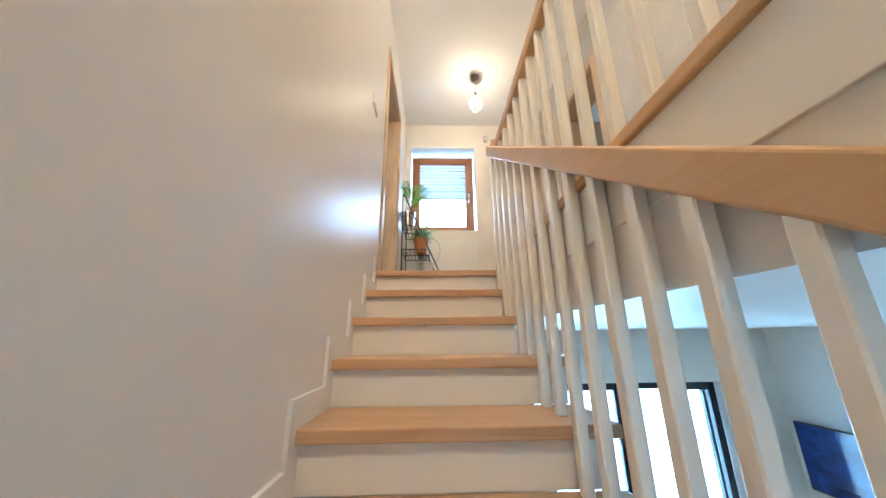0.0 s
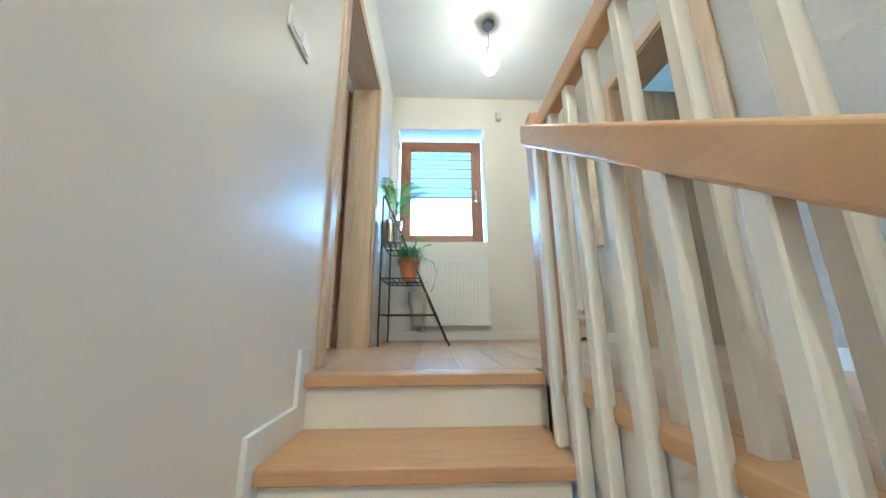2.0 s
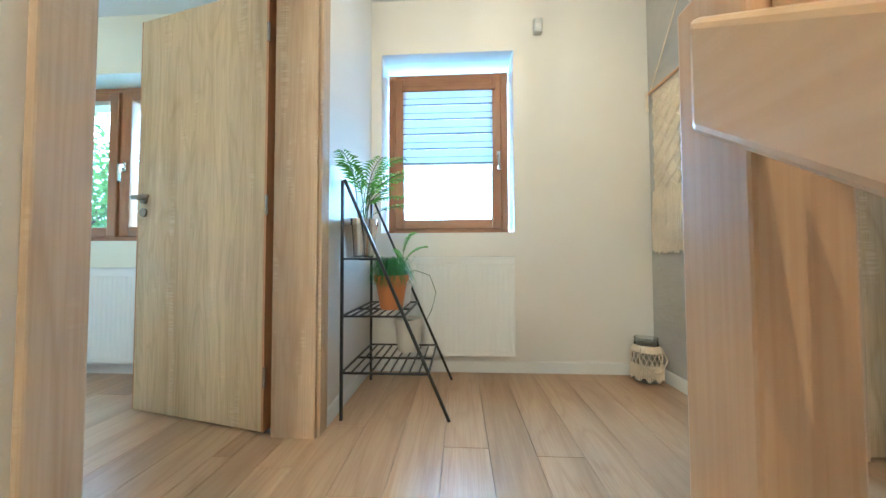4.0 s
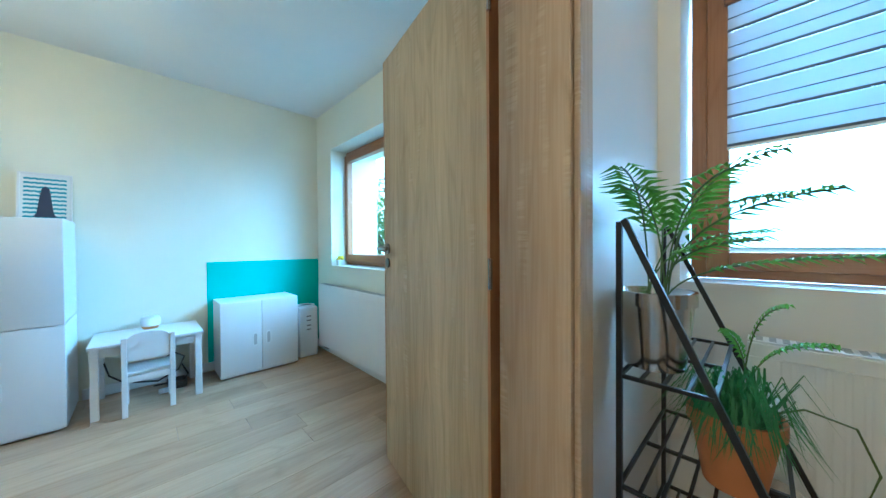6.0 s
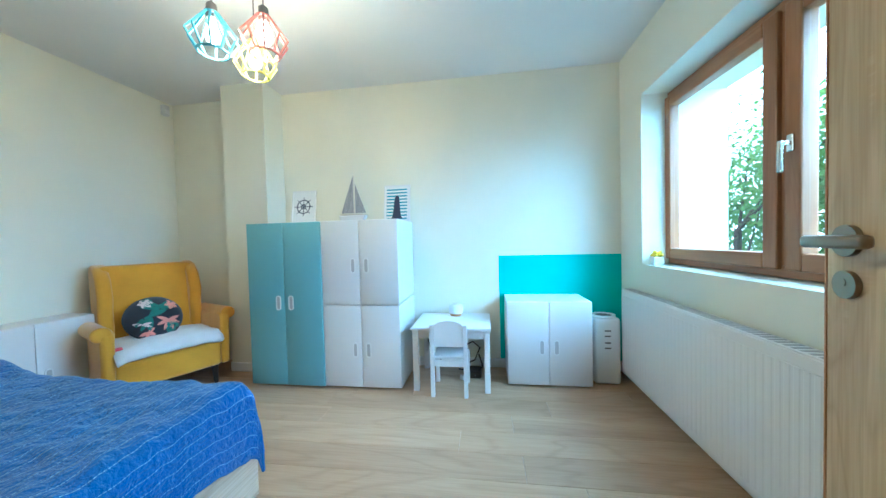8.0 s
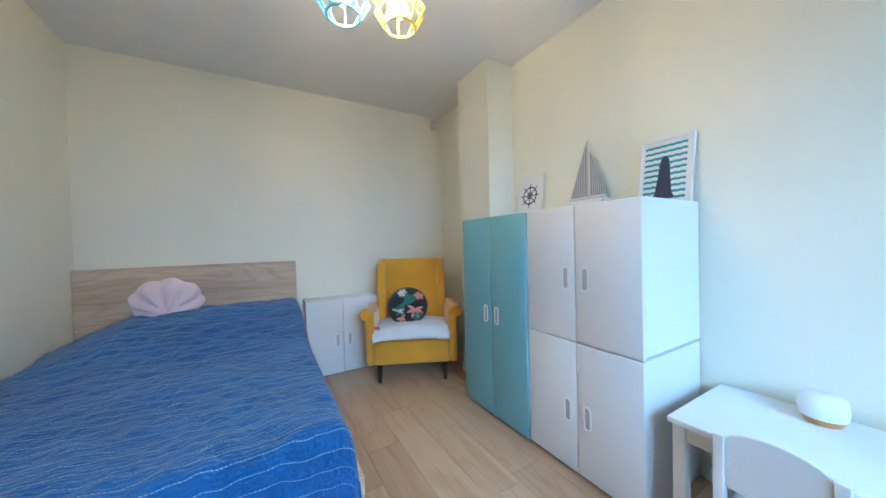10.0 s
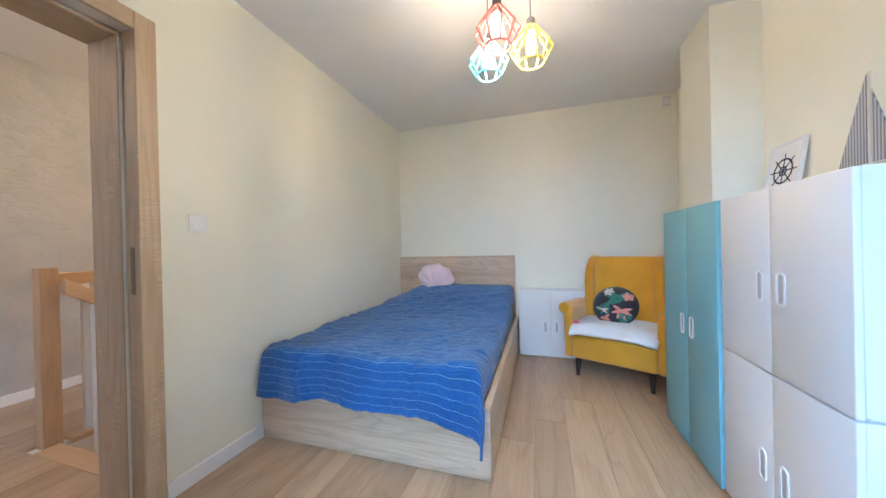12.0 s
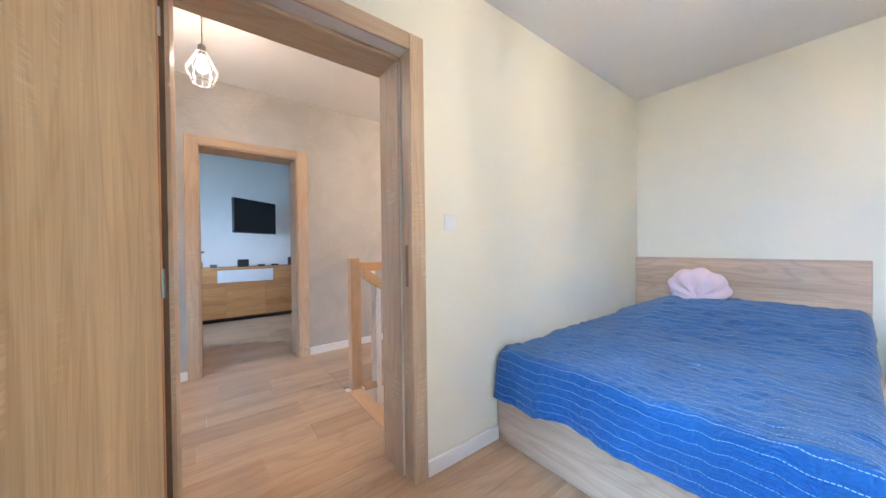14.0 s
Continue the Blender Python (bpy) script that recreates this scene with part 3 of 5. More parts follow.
def baseboard(name, pieces):
    for q in pieces:
        structure(name, box(*q, 0.0, 0.078, bevel=0.004), M_WHITE, "low white painted skirting board", "baseboard")


T = 0.015
baseboard("baseboard", [(WX1, HX1, HY1 - T, HY1), (HX1 - T, HX1, FY1 + 0.07, HY1 - T), (HX1 - T, HX1, BACK, FY0 - 0.07), (WX1, WX1 + T, DY1 + 0.07, HY1 - T),
                        (WX0 - 0.006 - T, WX0 - 0.006, 2.1, DY0 - 0.067), (WX0 - 0.006 - T, WX0 - 0.006, DY1 + 0.067, BY1 - T), (BX0, WX0 - 0.006, BY1 - T, BY1),
                        (BX0, BX0 + T, 2.5, BY1 - T), (-3.262, -3.262 + T, 0.865, 1.265), (BX0 + T, -3.262, 0.865 - T, 0.865), (BX0, BX0 + T, BY0 + T, 0.865), (BX0, WX0 - 0.006, BY0, BY0 + T),
                        (TVX - T, TVX, 0.2, 4.3)])

# ---- stair ----
stair = thing("staircase", "closed stair with oak treads and white painted risers", "stairs", kind="structure")
for k in range(STEPS):
    y, z = LAND - GOING * k, -RISE * k
    xr = 0.455 if k < 3 else 0.575
    depth = GOING + 0.03 if k else 0.11
    part("tread", box(WX1 + 0.001, xr, y, y + depth, z - 0.04, z, bevel=0.005), M_STEP, stair)
    part("riser", box(WX1 + 0.001, xr - 0.03, y + 0.032, y + 0.05, z - RISE, z - 0.0405), M_STAIRW, stair)
part("string", slab(bmesh.new(), [(LAND + 0.03, -0.26), (LAND + 0.03, -0.44), (LAND - GOING * STEPS, -0.44 - RISE * STEPS), (LAND - GOING * STEPS, -0.26 - RISE * STEPS)] , "x", WX1 + 0.003, 0.40), M_STAIRW, stair, "white plastered underside")
for k in range(1, STEPS):
    y, z = LAND - GOING * k, -RISE * k
    sk = bmesh.new()
    a, b = y + 0.032, y + GOING + 0.0315
    slab(sk, [(a, z), (b, z), (b, z + RISE + 0.085), (b - 0.072, z + RISE + 0.085), (b - 0.072, z + 0.085), (a, z + 0.085)], "x", WX1 + 0.0005, WX1 + 0.015)
    part("skirting", sk, M_WHITE, stair, "stepped white skirting")

structure("fascia_board", box(EDGE - 0.009, EDGE - 0.0005, BACK, LAND - 0.045, -0.199, -0.0345, bevel=0.002), M_STAIRW, "white painted board along the edge of the upper floor", "trim")
structure("floor_edge_trim", box(EDGE - 0.022, EDGE + 0.075, BACK, LAND - 0.04, -0.034, 0.002, bevel=0.006), M_RAIL, "oak nosing along the edge of the upper floor", "trim")


def baluster_mesh(h):
    bm = box(-0.0165, 0.0165, -0.0165, 0.0165, 0, h, bevel=0.0035, seg=1)
    return mesh_of("baluster", bm, M_STAIRW)


rail = thing("stair_banister", "oak handrail on white balusters with an oak newel post", "banister", kind="structure")
SL = 0.685
part("newel_post", box(0.47, 0.55, 2.452, 2.532, -0.30, 1.035, bevel=0.004), M_POST, rail)
bm = bmesh.new()
slab(bm, [(2.45, 0.97), (2.45, 0.875), (-1.3, 0.875 - SL * 3.75), (-1.3, 0.97 - SL * 3.75)], "x", 0.42, 0.468)
hr = part("handrail", bm, M_RAIL, rail)
soften(hr, 0.008, 3)
y = 2.316
while y > -1.1:
    k = math.ceil((LAND - y) / GOING)
    zt = -RISE * k
    h = 0.875 - SL * (2.45 - y) - zt + 0.012
    b = new("baluster", baluster_mesh(h))
    b.parent, b.location = rail, (0.44, y, zt)
    y -= 0.1355
guard = thing("gallery_guard", "horizontal oak rail on white balusters along the gallery", "banister", kind="structure")
part("handrail", box(0.485, 0.535, BACK, 2.451, 0.925, 1.0, bevel=0.008), M_RAIL, guard)
me = baluster_mesh(0.93)
y = 2.33
while y > BACK + 0.05:
    b = new("baluster", me)
    b.parent, b.location = guard, (0.51, y, 0.0)
    y -= 0.14

# ---- radiators ----
M_SLOTSHADE = paint("slot_shade", (0.42, 0.42, 0.41), 0.6, 0.05, 60, 0.02)


def radiator(name, label, m, w, h, ridges=True):
    """A steel panel radiator, its back on y = 0, front towards -y."""
    r = thing(name, label, "radiator", m)
    n = int(w / 0.0333)
    pts = [(0, -0.085), (w, -0.085), (w, -0.1)]
    for i in range(n - 1, -1, -1):
        x = (i + 0.5) * w / n
        pts += [(x + 0.0125, -0.1), (x + 0.008, -0.1016), (x - 0.008, -0.1016), (x - 0.0125, -0.1)]
    pts.append((0, -0.1))
    bm = slab(bmesh.new(), pts, "z", 0.03, h - 0.045)
    bx(bm, 0, w, -0.1, -0.085, h - 0.045, h, 0.003)
    bx(bm, 0, w, -0.1, -0.085, 0, 0.03, 0.003)
    part("front_panel", bm, M_WHITE, r)
    part("back_panel", box(0.01, w - 0.01, -0.045, -0.03, 0.01, h - 0.01, bevel=0.004), M_WHITE, r)
    bm = box(0, w, -0.098, -0.02, h + 0.0005, h + 0.008, bevel=0.002)
    part("top_grille", bm, M_WHITE, r)
    # Strips laid on the closed top; their grey is the shade inside the slots.
    bm = bmesh.new()
    for i in range(int(w / 0.03)):
        x = 0.02 + i * 0.03
        bx(bm, x, x + 0.016, -0.088, -0.03, h + 0.0082, h + 0.0095)
    part("grille", bm, M_SLOTSHADE, r, "row of grey strips for the shaded convection slots")
    for x in (0.0, w - 0.006):
        part("side_panel", box(x - 0.001, x + 0.007, -0.0845, -0.02, 0.0, h, bevel=0.002), M_WHITE, r)
    bm = bmesh.new()
    for x in (0.06, 0.11):
        rod(bm, (x, -0.06, 0.0), (x, -0.06, -0.03), 0.012, n=10)
        rod(bm, (x, -0.06, -0.03), (x, 0.0, -0.05), 0.009, n=10)
    part("valve", bm, M_STEEL, r, "chrome valve block", True)
    for x in (0.15 * w, 0.85 * w):
        part("bracket", box(x - 0.02, x + 0.02, -0.03, 0.0, 0.05, h - 0.05), M_WHITE, r)
    return r


radiator("radiator", "white ribbed panel radiator below the hall window", pose(-0.12, HY1, 0.135), 0.72, 0.645)
radiator("radiator", "long white ribbed panel radiator below the bedroom window", pose(-3.27, BY1, 0.10), 1.7, 0.61)

# ---- hall things ----


def cage(bm, r, h, n, wire):
    """A faceted lamp cage hanging from z = 0: narrow collar, wide waist, open foot."""
    zs = [(0.028, -0.01), (r, -h * 0.62), (r * 0.62, -h)]
    for (ra, za), (rb, zb) in zip(zs, zs[1:]):
        for k in range(n):
            a = 2 * math.pi * k / n
            bar(bm, (ra * math.cos(a), ra * math.sin(a), za), (rb * math.cos(a), rb * math.sin(a), zb), wire)
    for rr, zz in zs:
        for k in range(n):
            a, b = 2 * math.pi * k / n, 2 * math.pi * (k + 1) / n
            if rr > r * 0.7:
                continue
            bar(bm, (rr * math.cos(a), rr * math.sin(a), zz), (rr * math.cos(b), rr * math.sin(b), zz), wire)
    return bm


def bulb_mesh():
    return lathe(bmesh.new(), [(0.004, 0.0), (0.014, -0.005), (0.015, -0.03), (0.027, -0.06), (0.030, -0.08), (0.024, -0.10), (0.010, -0.112), (0.002, -0.114)], 16)


def pendant(name, label, x, y, ceil, top, r, h, n, material, watts, canopy, wire=0.006):
    p = thing(name, label, "pendant lamp", pose(x, y, ceil))
    if canopy:
        part("canopy", lathe(bmesh.new(), [(0.002, -0.034), (0.045, -0.034), (0.05, -0.028), (0.05, 0.0)], 28), M_GREYM, p, "round grey ceiling canopy", True)
    part("cord", tube(bmesh.new(), [(0, 0, -0.01), (0, 0, top - ceil + 0.04)], 0.003), M_GREYM, p)
    part("socket", lathe(bmesh.new(), [(0.004, top - ceil + 0.045), (0.02, top - ceil + 0.03), (0.024, top - ceil - 0.02), (0.02, top - ceil - 0.03)], 18), M_GREYM, p, "", True)
    bm = cage(bmesh.new(), r, h, n, wire)
    bmesh.ops.translate(bm, verts=bm.verts, vec=(0, 0, top - ceil))
    part("cage", bm, material, p)
    bm = bulb_mesh()
    bmesh.ops.translate(bm, verts=bm.verts, vec=(0, 0, top - ceil - 0.025))
    b = part("bulb", bm, M_BULB, p, "lit bulb", True)
    b.visible_shadow = False
    bulb("lamp_light", x, y, top - 0.10, watts, 0.011)
    return p


pendant("pendant_lamp", "white wire cage pendant lamp with a lit bulb", 0.525, 3.44, HCEIL, 2.355, 0.085, 0.20, 10, M_CAGEW, 11, True, 0.005)
# Two unseen stair pendants, added where baluster shadows and bright risers point.
pendant("pendant_lamp", "white wire cage pendant lamp out of view above the upper stair", -0.14, 1.4, HCEIL, 2.365, 0.085, 0.20, 10, M_CAGEW, 30, True)
pendant("pendant_lamp", "white wire cage pendant lamp added out of view above the lower stair", 0.02, -0.85, HCEIL, 2.365, 0.085, 0.20, 10, M_CAGEW, 90, True)

stand = thing("plant_stand", "black steel ladder plant stand with wire shelves", "plant stand")
XL, YA, YB = -0.335, 3.68, 4.185
for y, yf in ((YA, 3.694), (YB, 4.205)):
    part("leg", bar(bmesh.new(), (XL, y, 0), (XL, y, 1.16), 0.013), M_BLACK, stand)
    part("leg", bar(bmesh.new(), (0.185, yf, 0), (XL + 0.01, y, 1.165), 0.014), M_BLACK, stand)
for z in (0.775, 0.497, 0.225):
    xr = 0.185 + (XL - 0.175) * z / 1.165
    bm = bmesh.new()
    for a, b in (((XL, YA, z), (xr, YA, z)), ((XL, YB, z), (xr, YB, z)), ((XL, YA, z), (XL, YB, z)), ((xr, YA, z), (xr, YB, z)), ((XL, 3.93, z - 0.004), (xr, 3.93, z - 0.004))):
        bar(bm, a, b, 0.009)
    n = max(3, round((xr - XL) / 0.045))
    for i in range(1, n):
        x = XL + (xr - XL) * i / n
        bar(bm, (x, YA, z), (x, YB, z), 0.007)
    part("shelf", bm, M_BLACK, stand)


def pot(name, label, x, y, z, r0, r1, h, material, rim=0.0):
    p = thing(name, label, "plant pot", pose(x, y, z))
    prof = [(0.002, 0.002), (r0, 0.002)] + ([(r1 * 0.97, h - 0.035), (r1 + rim, h - 0.034)] if rim else []) + [(r1 + rim, h), (r1 + rim - 0.008, h), (r1 - 0.016, h - 0.03), (0.003, h - 0.03)]
    part("body", lathe(bmesh.new(), prof, 28), material, p, "", True)
    part("soil", lathe(bmesh.new(), [(r1 - 0.016, h - 0.028), (r1 * 0.4, h - 0.015), (0.003, h - 0.012)], 18), M_SOIL, p)
    return p


def frond(stem, leaf, base, yaw, length, rise, rng, pairs=11, leaflet=0.10):
    """A feathered palm frond: arching rib with narrow leaflets on both sides."""
    d, s = Vector((math.cos(yaw), math.sin(yaw), 0)), Vector((-math.sin(yaw), math.cos(yaw), 0))
    pts = []
    for i in range(13):
        t = i / 12
        pts.append(Vector(base) + d * (length * (0.25 * t + 0.75 * t * t) * 0.8) + Vector((0, 0, rise * (1.7 * t - 0.85 * t * t))))
    tube(stem, pts, 0.0022, 5)
    for i in range(pairs):
        t = 0.38 + 0.62 * i / pairs
        j = min(int(t * 12), 11)
        p = pts[j].lerp(pts[j + 1], t * 12 - j)
        fwd = (pts[j + 1] - pts[j]).normalized()
        for sg in (-1, 1):
            ll = leaflet * (1.0 - 0.55 * abs(t - 0.62) / 0.4) * rng.uniform(0.85, 1.1)
            tip = p + (s * sg * 0.85 + fwd * 0.6).normalized() * ll + Vector((0, 0, -0.18 * ll))
            mid = p.lerp(tip, 0.45) + Vector((0, 0, 0.012))
            wv = (fwd - s * sg * 0.4).normalized() * 0.0065
            v = [leaf.verts.new(q) for q in (p, mid - wv, tip, mid + wv)]
            c = leaf.verts.new(mid + Vector((0, 0, -0.003)))
            for a, b in ((0, 1), (1, 2), (2, 3), (3, 0)):
                leaf.faces.new((v[a], v[b], c))


def palm(name, label, x, y, z, fronds, seed, leaflet=0.10):
    rng = random.Random(seed)
    p = thing(name, label, "plant", pose(x, y, z))
    stem, leaf = bmesh.new(), bmesh.new()
    for yaw, ln, rise in fronds:
        frond(stem, leaf, (rng.uniform(-0.03, 0.03), rng.uniform(-0.03, 0.03), 0), radians(yaw), ln, rise, rng, 12, leaflet)
    part("stem", stem, M_STEM, p)
    tagged(part("foliage", leaf, M_LEAF, p), kind="stuff")
    return p


pot("metal_bucket", "shiny galvanised steel bucket on the plant stand", -0.288, 3.81, 0.78, 0.070, 0.089, 0.20, M_STEEL, 0.004)
palm("parlour_palm", "green parlour palm with feathered fronds", -0.285, 3.81, 0.965, [(-90, 0.30, 0.36), (-55, 0.32, 0.33), (62, 0.32, 0.37), (95, 0.26, 0.30), (0, 0.26, 0.40), (26, 0.36, 0.30), (-26, 0.38, 0.27), (-112, 0.18, 0.32), (8, 0.50, 0.13), (-48, 0.36, 0.17), (40, 0.40, 0.20)], 3, 0.092)
pot("terracotta_pot", "orange terracotta pot on the plant stand", -0.135, 3.88, 0.502, 0.06, 0.088, 0.185, M_TERRA, 0.006)
rng = random.Random(8)
fern = thing("fern", "bushy fine-leaved green fern in a terracotta pot", "plant", pose(-0.135, 3.88, 0.66))
bm = bmesh.new()
for i in range(460):
    a, ln = rng.uniform(0, 6.283), rng.uniform(0.05, 0.16)
    up = rng.uniform(0.01, 0.13)
    b0 = Vector((rng.uniform(-0.05, 0.05), rng.uniform(-0.05, 0.05), 0.0))
    d = Vector((math.cos(a), math.sin(a), 0))
    p1 = b0 + d * ln * 0.5 + Vector((0, 0, up))
    p2 = b0 + d * ln + Vector((0, 0, up * 0.4 - 0.05))
    w = Vector((-d.y, d.x, 0)) * 0.0022
    q = [bm.verts.new(v) for v in (b0 - w, b0 + w, p1 + w, p1 - w, p2)]
    bm.faces.new((q[0], q[1], q[2], q[3]))
    bm.faces.new((q[3], q[2], q[4]))
part("leaves", bm, M_LEAF2, fern)
bm = bmesh.new()
tube(bm, [(0.04, 0.02, 0.02), (0.12, 0.06, 0.05), (0.20, 0.10, 0.02), (0.235, 0.12, -0.08), (0.21, 0.12, -0.18), (0.18, 0.13, -0.24)], 0.0025, 5)
part("runner", bm, M_STEM, fern, "long thin trailing stem")
pot("white_pot", "small white plastic pot behind the terracotta pot", -0.125, 4.09, 0.502, 0.055, 0.072, 0.16, M_PLAST, 0.004)
palm("palm_seedling", "young palm with three thin long-stalked fronds", -0.125, 4.09, 0.64, [(-20, 0.12, 0.34), (-8, 0.22, 0.24), (150, 0.08, 0.22)], 12, 0.045)
pot("cream_pot", "plain cream plastic pot on the lowest shelf", -0.07, 4.05, 0.23, 0.062, 0.08, 0.19, M_CREAM, 0.004)

# macrame hanging
mac = thing("macrame_hanging", "knotted cotton macrame wall hanging with a long fringe", "wall hanging")
XM = HX1 - 0.022
part("rod", rod(bmesh.new(), (XM, 3.69, 1.875), (XM, 4.335, 1.875), 0.010, n=10), M_POST, mac, "light wooden rod", True)
bm = bmesh.new()
tube(bm, [(XM, 3.74, 1.88), (XM + 0.016, 4.02, 2.33), (XM, 4.29, 1.88)], 0.004, 6)
part("hanging_cord", bm, M_COTTON, mac)
bm = bmesh.new()
Y0, Y1, ZT, ZB = 3.74, 4.29, 1.87, 1.20
NC, NR = 5, 6
cw, ch = (Y1 - Y0) / NC, (ZT - ZB) / NR
for r in range(NR):
    for c in range(NC):
        z, yc = ZT - 0.02 - r * ch * 0.97, Y0 + c * cw
        sag = 0.006 * math.sin(r * 2.1 + c * 1.3)
        for o in (-0.006, 0.0, 0.006):
            tube(bm, [(XM + 0.011, yc, z + o), (XM + 0.007, yc + cw * 0.3, z - ch * 0.30 + o + sag), (XM + 0.007, yc + cw * 0.7, z - ch * 0.62 + o + sag), (XM + 0.011, yc + cw, z - ch * 0.9 + o)], 0.0042, 5)
        for o in (-0.0035, 0.0035):
            tube(bm, [(XM + 0.011, yc + cw, z + o), (XM + 0.009, yc + cw / 2, z - ch * 0.45 + o), (XM + 0.011, yc, z - ch * 0.9 + o)], 0.0040, 5)
part("knotwork", bm, M_COTTON, mac, "diamond knotted cords")
bm = bmesh.new()
sheet(bm, 120, 60, lambda u, v: (XM + 0.013 + 0.0018 * math.sin(u * 290) + 0.0012 * math.sin(v * 180), Y0 + u * (Y1 - Y0), ZT - v * (ZT - ZB)))
part("backing", bm, M_COTTON, mac, "densely knotted cotton ground", True)
bm = bmesh.new()
rng = random.Random(4)
for i in range(112):
    y = Y0 + (i + 0.5) * (Y1 - Y0) / 112
    e = y + rng.uniform(-0.012, 0.012)
    xo = rng.uniform(-0.008, 0.006)
    tube(bm, [(XM + 0.005, y, ZB + 0.01), (XM + xo, (y + e) / 2 + rng.uniform(-.004, .004), 1.0), (XM + 0.003 + xo, e, 0.815 + rng.uniform(-0.015, 0.012))], 0.0045, 5)
part("fringe", bm, M_COTTON, mac, "long cotton fringe")
for y in (3.712, 4.312):
    bm = bmesh.new()
    for o in (-0.006, 0.006):
        tube(bm, [(XM - 0.01, y + o, 1.885), (XM - 0.012, y + o, 1.80), (XM - 0.008, y + o * 1.5, 1.755)], 0.005, 6)
    part("tassel", bm, M_COTTON, mac)

vase = thing("lantern_jar", "glass lantern jar wrapped in cream macrame with a fringe", "lantern", pose(1.42, 4.25, 0) @ Matrix.Diagonal((0.82, 0.82, 0.92, 1)))
part("jar", lathe(bmesh.new(), [(0.003, 0.003), (0.085, 0.003), (0.098, 0.03), (0.10, 0.18), (0.085, 0.25), (0.078, 0.285), (0.082, 0.295), (0.074, 0.295), (0.07, 0.27), (0.09, 0.18), (0.09, 0.03), (0.003, 0.012)], 32), glass("jar_glass", (0.85, 0.88, 0.86), 0.05), vase, "", True)
part("collar", lathe(bmesh.new(), [(0.091, 0.245), (0.101, 0.22), (0.104, 0.205), (0.09, 0.25)], 32), M_COTTON, vase, "cotton collar", True)
bm = bmesh.new()
for k in range(18):
    a = 2 * math.pi * k / 18
    for dz in (1, -1):
        tube(bm, [((0.105) * math.cos(a + i * 0.17 * dz), 0.105 * math.sin(a + i * 0.17 * dz), 0.215 - 0.035 * i) for i in range(4)], 0.0032, 5)
part("net", bm, M_COTTON, vase, "knotted cotton net")
bm = bmesh.new()
for k in range(60):
    a = 2 * math.pi * k / 60
    tube(bm, [(0.106 * math.cos(a), 0.106 * math.sin(a), 0.125), (0.112 * math.cos(a), 0.112 * math.sin(a), 0.03 + 0.012 * math.sin(k * 7.3))], 0.005, 5)
part("fringe", bm, M_COTTON, vase, "short cotton fringe")
bm = bmesh.new()
tube(bm, [(-0.08, -0.06, 0.24), (-0.10, -0.09, 0.15), (-0.04, -0.125, 0.08), (0.04, -0.125, 0.09), (0.10, -0.09, 0.16), (0.085, -0.05, 0.24)], 0.0045, 8)
part("rope_handle", bm, M_COTTON, vase, "twisted rope handle", True)


# A step greyer than the other white plastic.
M_SENS = paint("greyish_white_plastic", (0.62, 0.62, 0.60), 0.4, 0.03, 80, 0.02)


def sensor(m):
    s = thing("motion_detector", "small white plastic alarm detector high on the wall", "alarm sensor", m)
    part("body", box(-0.03, 0.03, -0.045, 0.0, -0.05, 0.05, bevel=0.012, seg=3), M_SENS, s, "", True)
    part("lens", box(-0.02, 0.02, -0.05, -0.0455, -0.035, 0.005, bevel=0.002), M_CAB, s)
    return s


sensor(pose(0.785, HY1, 2.385))
sensor(pose(-3.42, BY0 + 0.0, 2.42, 0, 0, 180))


def switch_plate(m, n, label):
    s = thing("light_switch", label, "light switch", m)
    part("plate", box(-0.041 - 0.0355 * (n - 1), 0.041 + 0.0355 * (n - 1), -0.009, 0.0, -0.041, 0.041, bevel=0.003), M_PLAST, s)
    for i in range(n):
        x = (i - (n - 1) / 2) * 0.071
        part("rocker", box(x - 0.027, x + 0.027, -0.0125, -0.0092, -0.027, 0.027, bevel=0.002), M_PLAST, s)
    return s


switch_plate(pose(WX1, 2.19, 1.115, 0, 0, 90), 2, "white double light switch on the stair wall")
switch_plate(pose(WX0 - 0.006, 2.437, 1.245, 0, 0, -90), 1, "white light switch beside the bedroom door")

# ---- television room and living room things ----
dr = thing("sideboard", "long oak sideboard with a white flap drawer", "sideboard")
SX = 3.87
part("body", box(SX + 0.02, TVX - 0.02, 1.95, 4.0, 0.06, 0.80, bevel=0.004), M_DRES, dr)
part("top", box(SX, TVX - 0.016, 1.94, 4.01, 0.8005, 0.83, bevel=0.003), M_DRES, dr)
part("plinth", box(SX + 0.05, TVX - 0.03, 1.97, 3.98, 0.0, 0.0595), M_DARK, dr)
for i, (a, b) in enumerate(((1.955, 2.67), (2.675, 3.2), (3.205, 3.995))):
    part("door", box(SX, SX + 0.0195, a, b, 0.065, 0.60, bevel=0.003), M_DRES, dr)
part("drawer_front", box(SX - 0.004, SX + 0.0195, 2.56, 3.31, 0.605, 0.795, bevel=0.003), M_CAB, dr, "white lacquered flap")
for a, b in ((1.955, 2.555), (3.315, 3.995)):
    part("drawer_front", box(SX, SX + 0.0195, a, b, 0.605, 0.795, bevel=0.003), M_DRES, dr)


M_LIT, _nt, _b = nodes_of("lit_screen")
_sc = ramp(_nt, noise_of(_nt, coords(_nt, (3, 1, 5)), 1.6, 3.0, 0.5, 1.0), [(0.3, (0.004, 0.008, 0.035)), (0.7, (0.012, 0.03, 0.13))])
_nt.links.new(_sc, _b.inputs["Base Color"])
_nt.links.new(_sc, _b.inputs["Emission Color"])
_b.inputs["Emission Strength"].default_value = 0.35
_b.inputs["Roughness"].default_value = 0.12


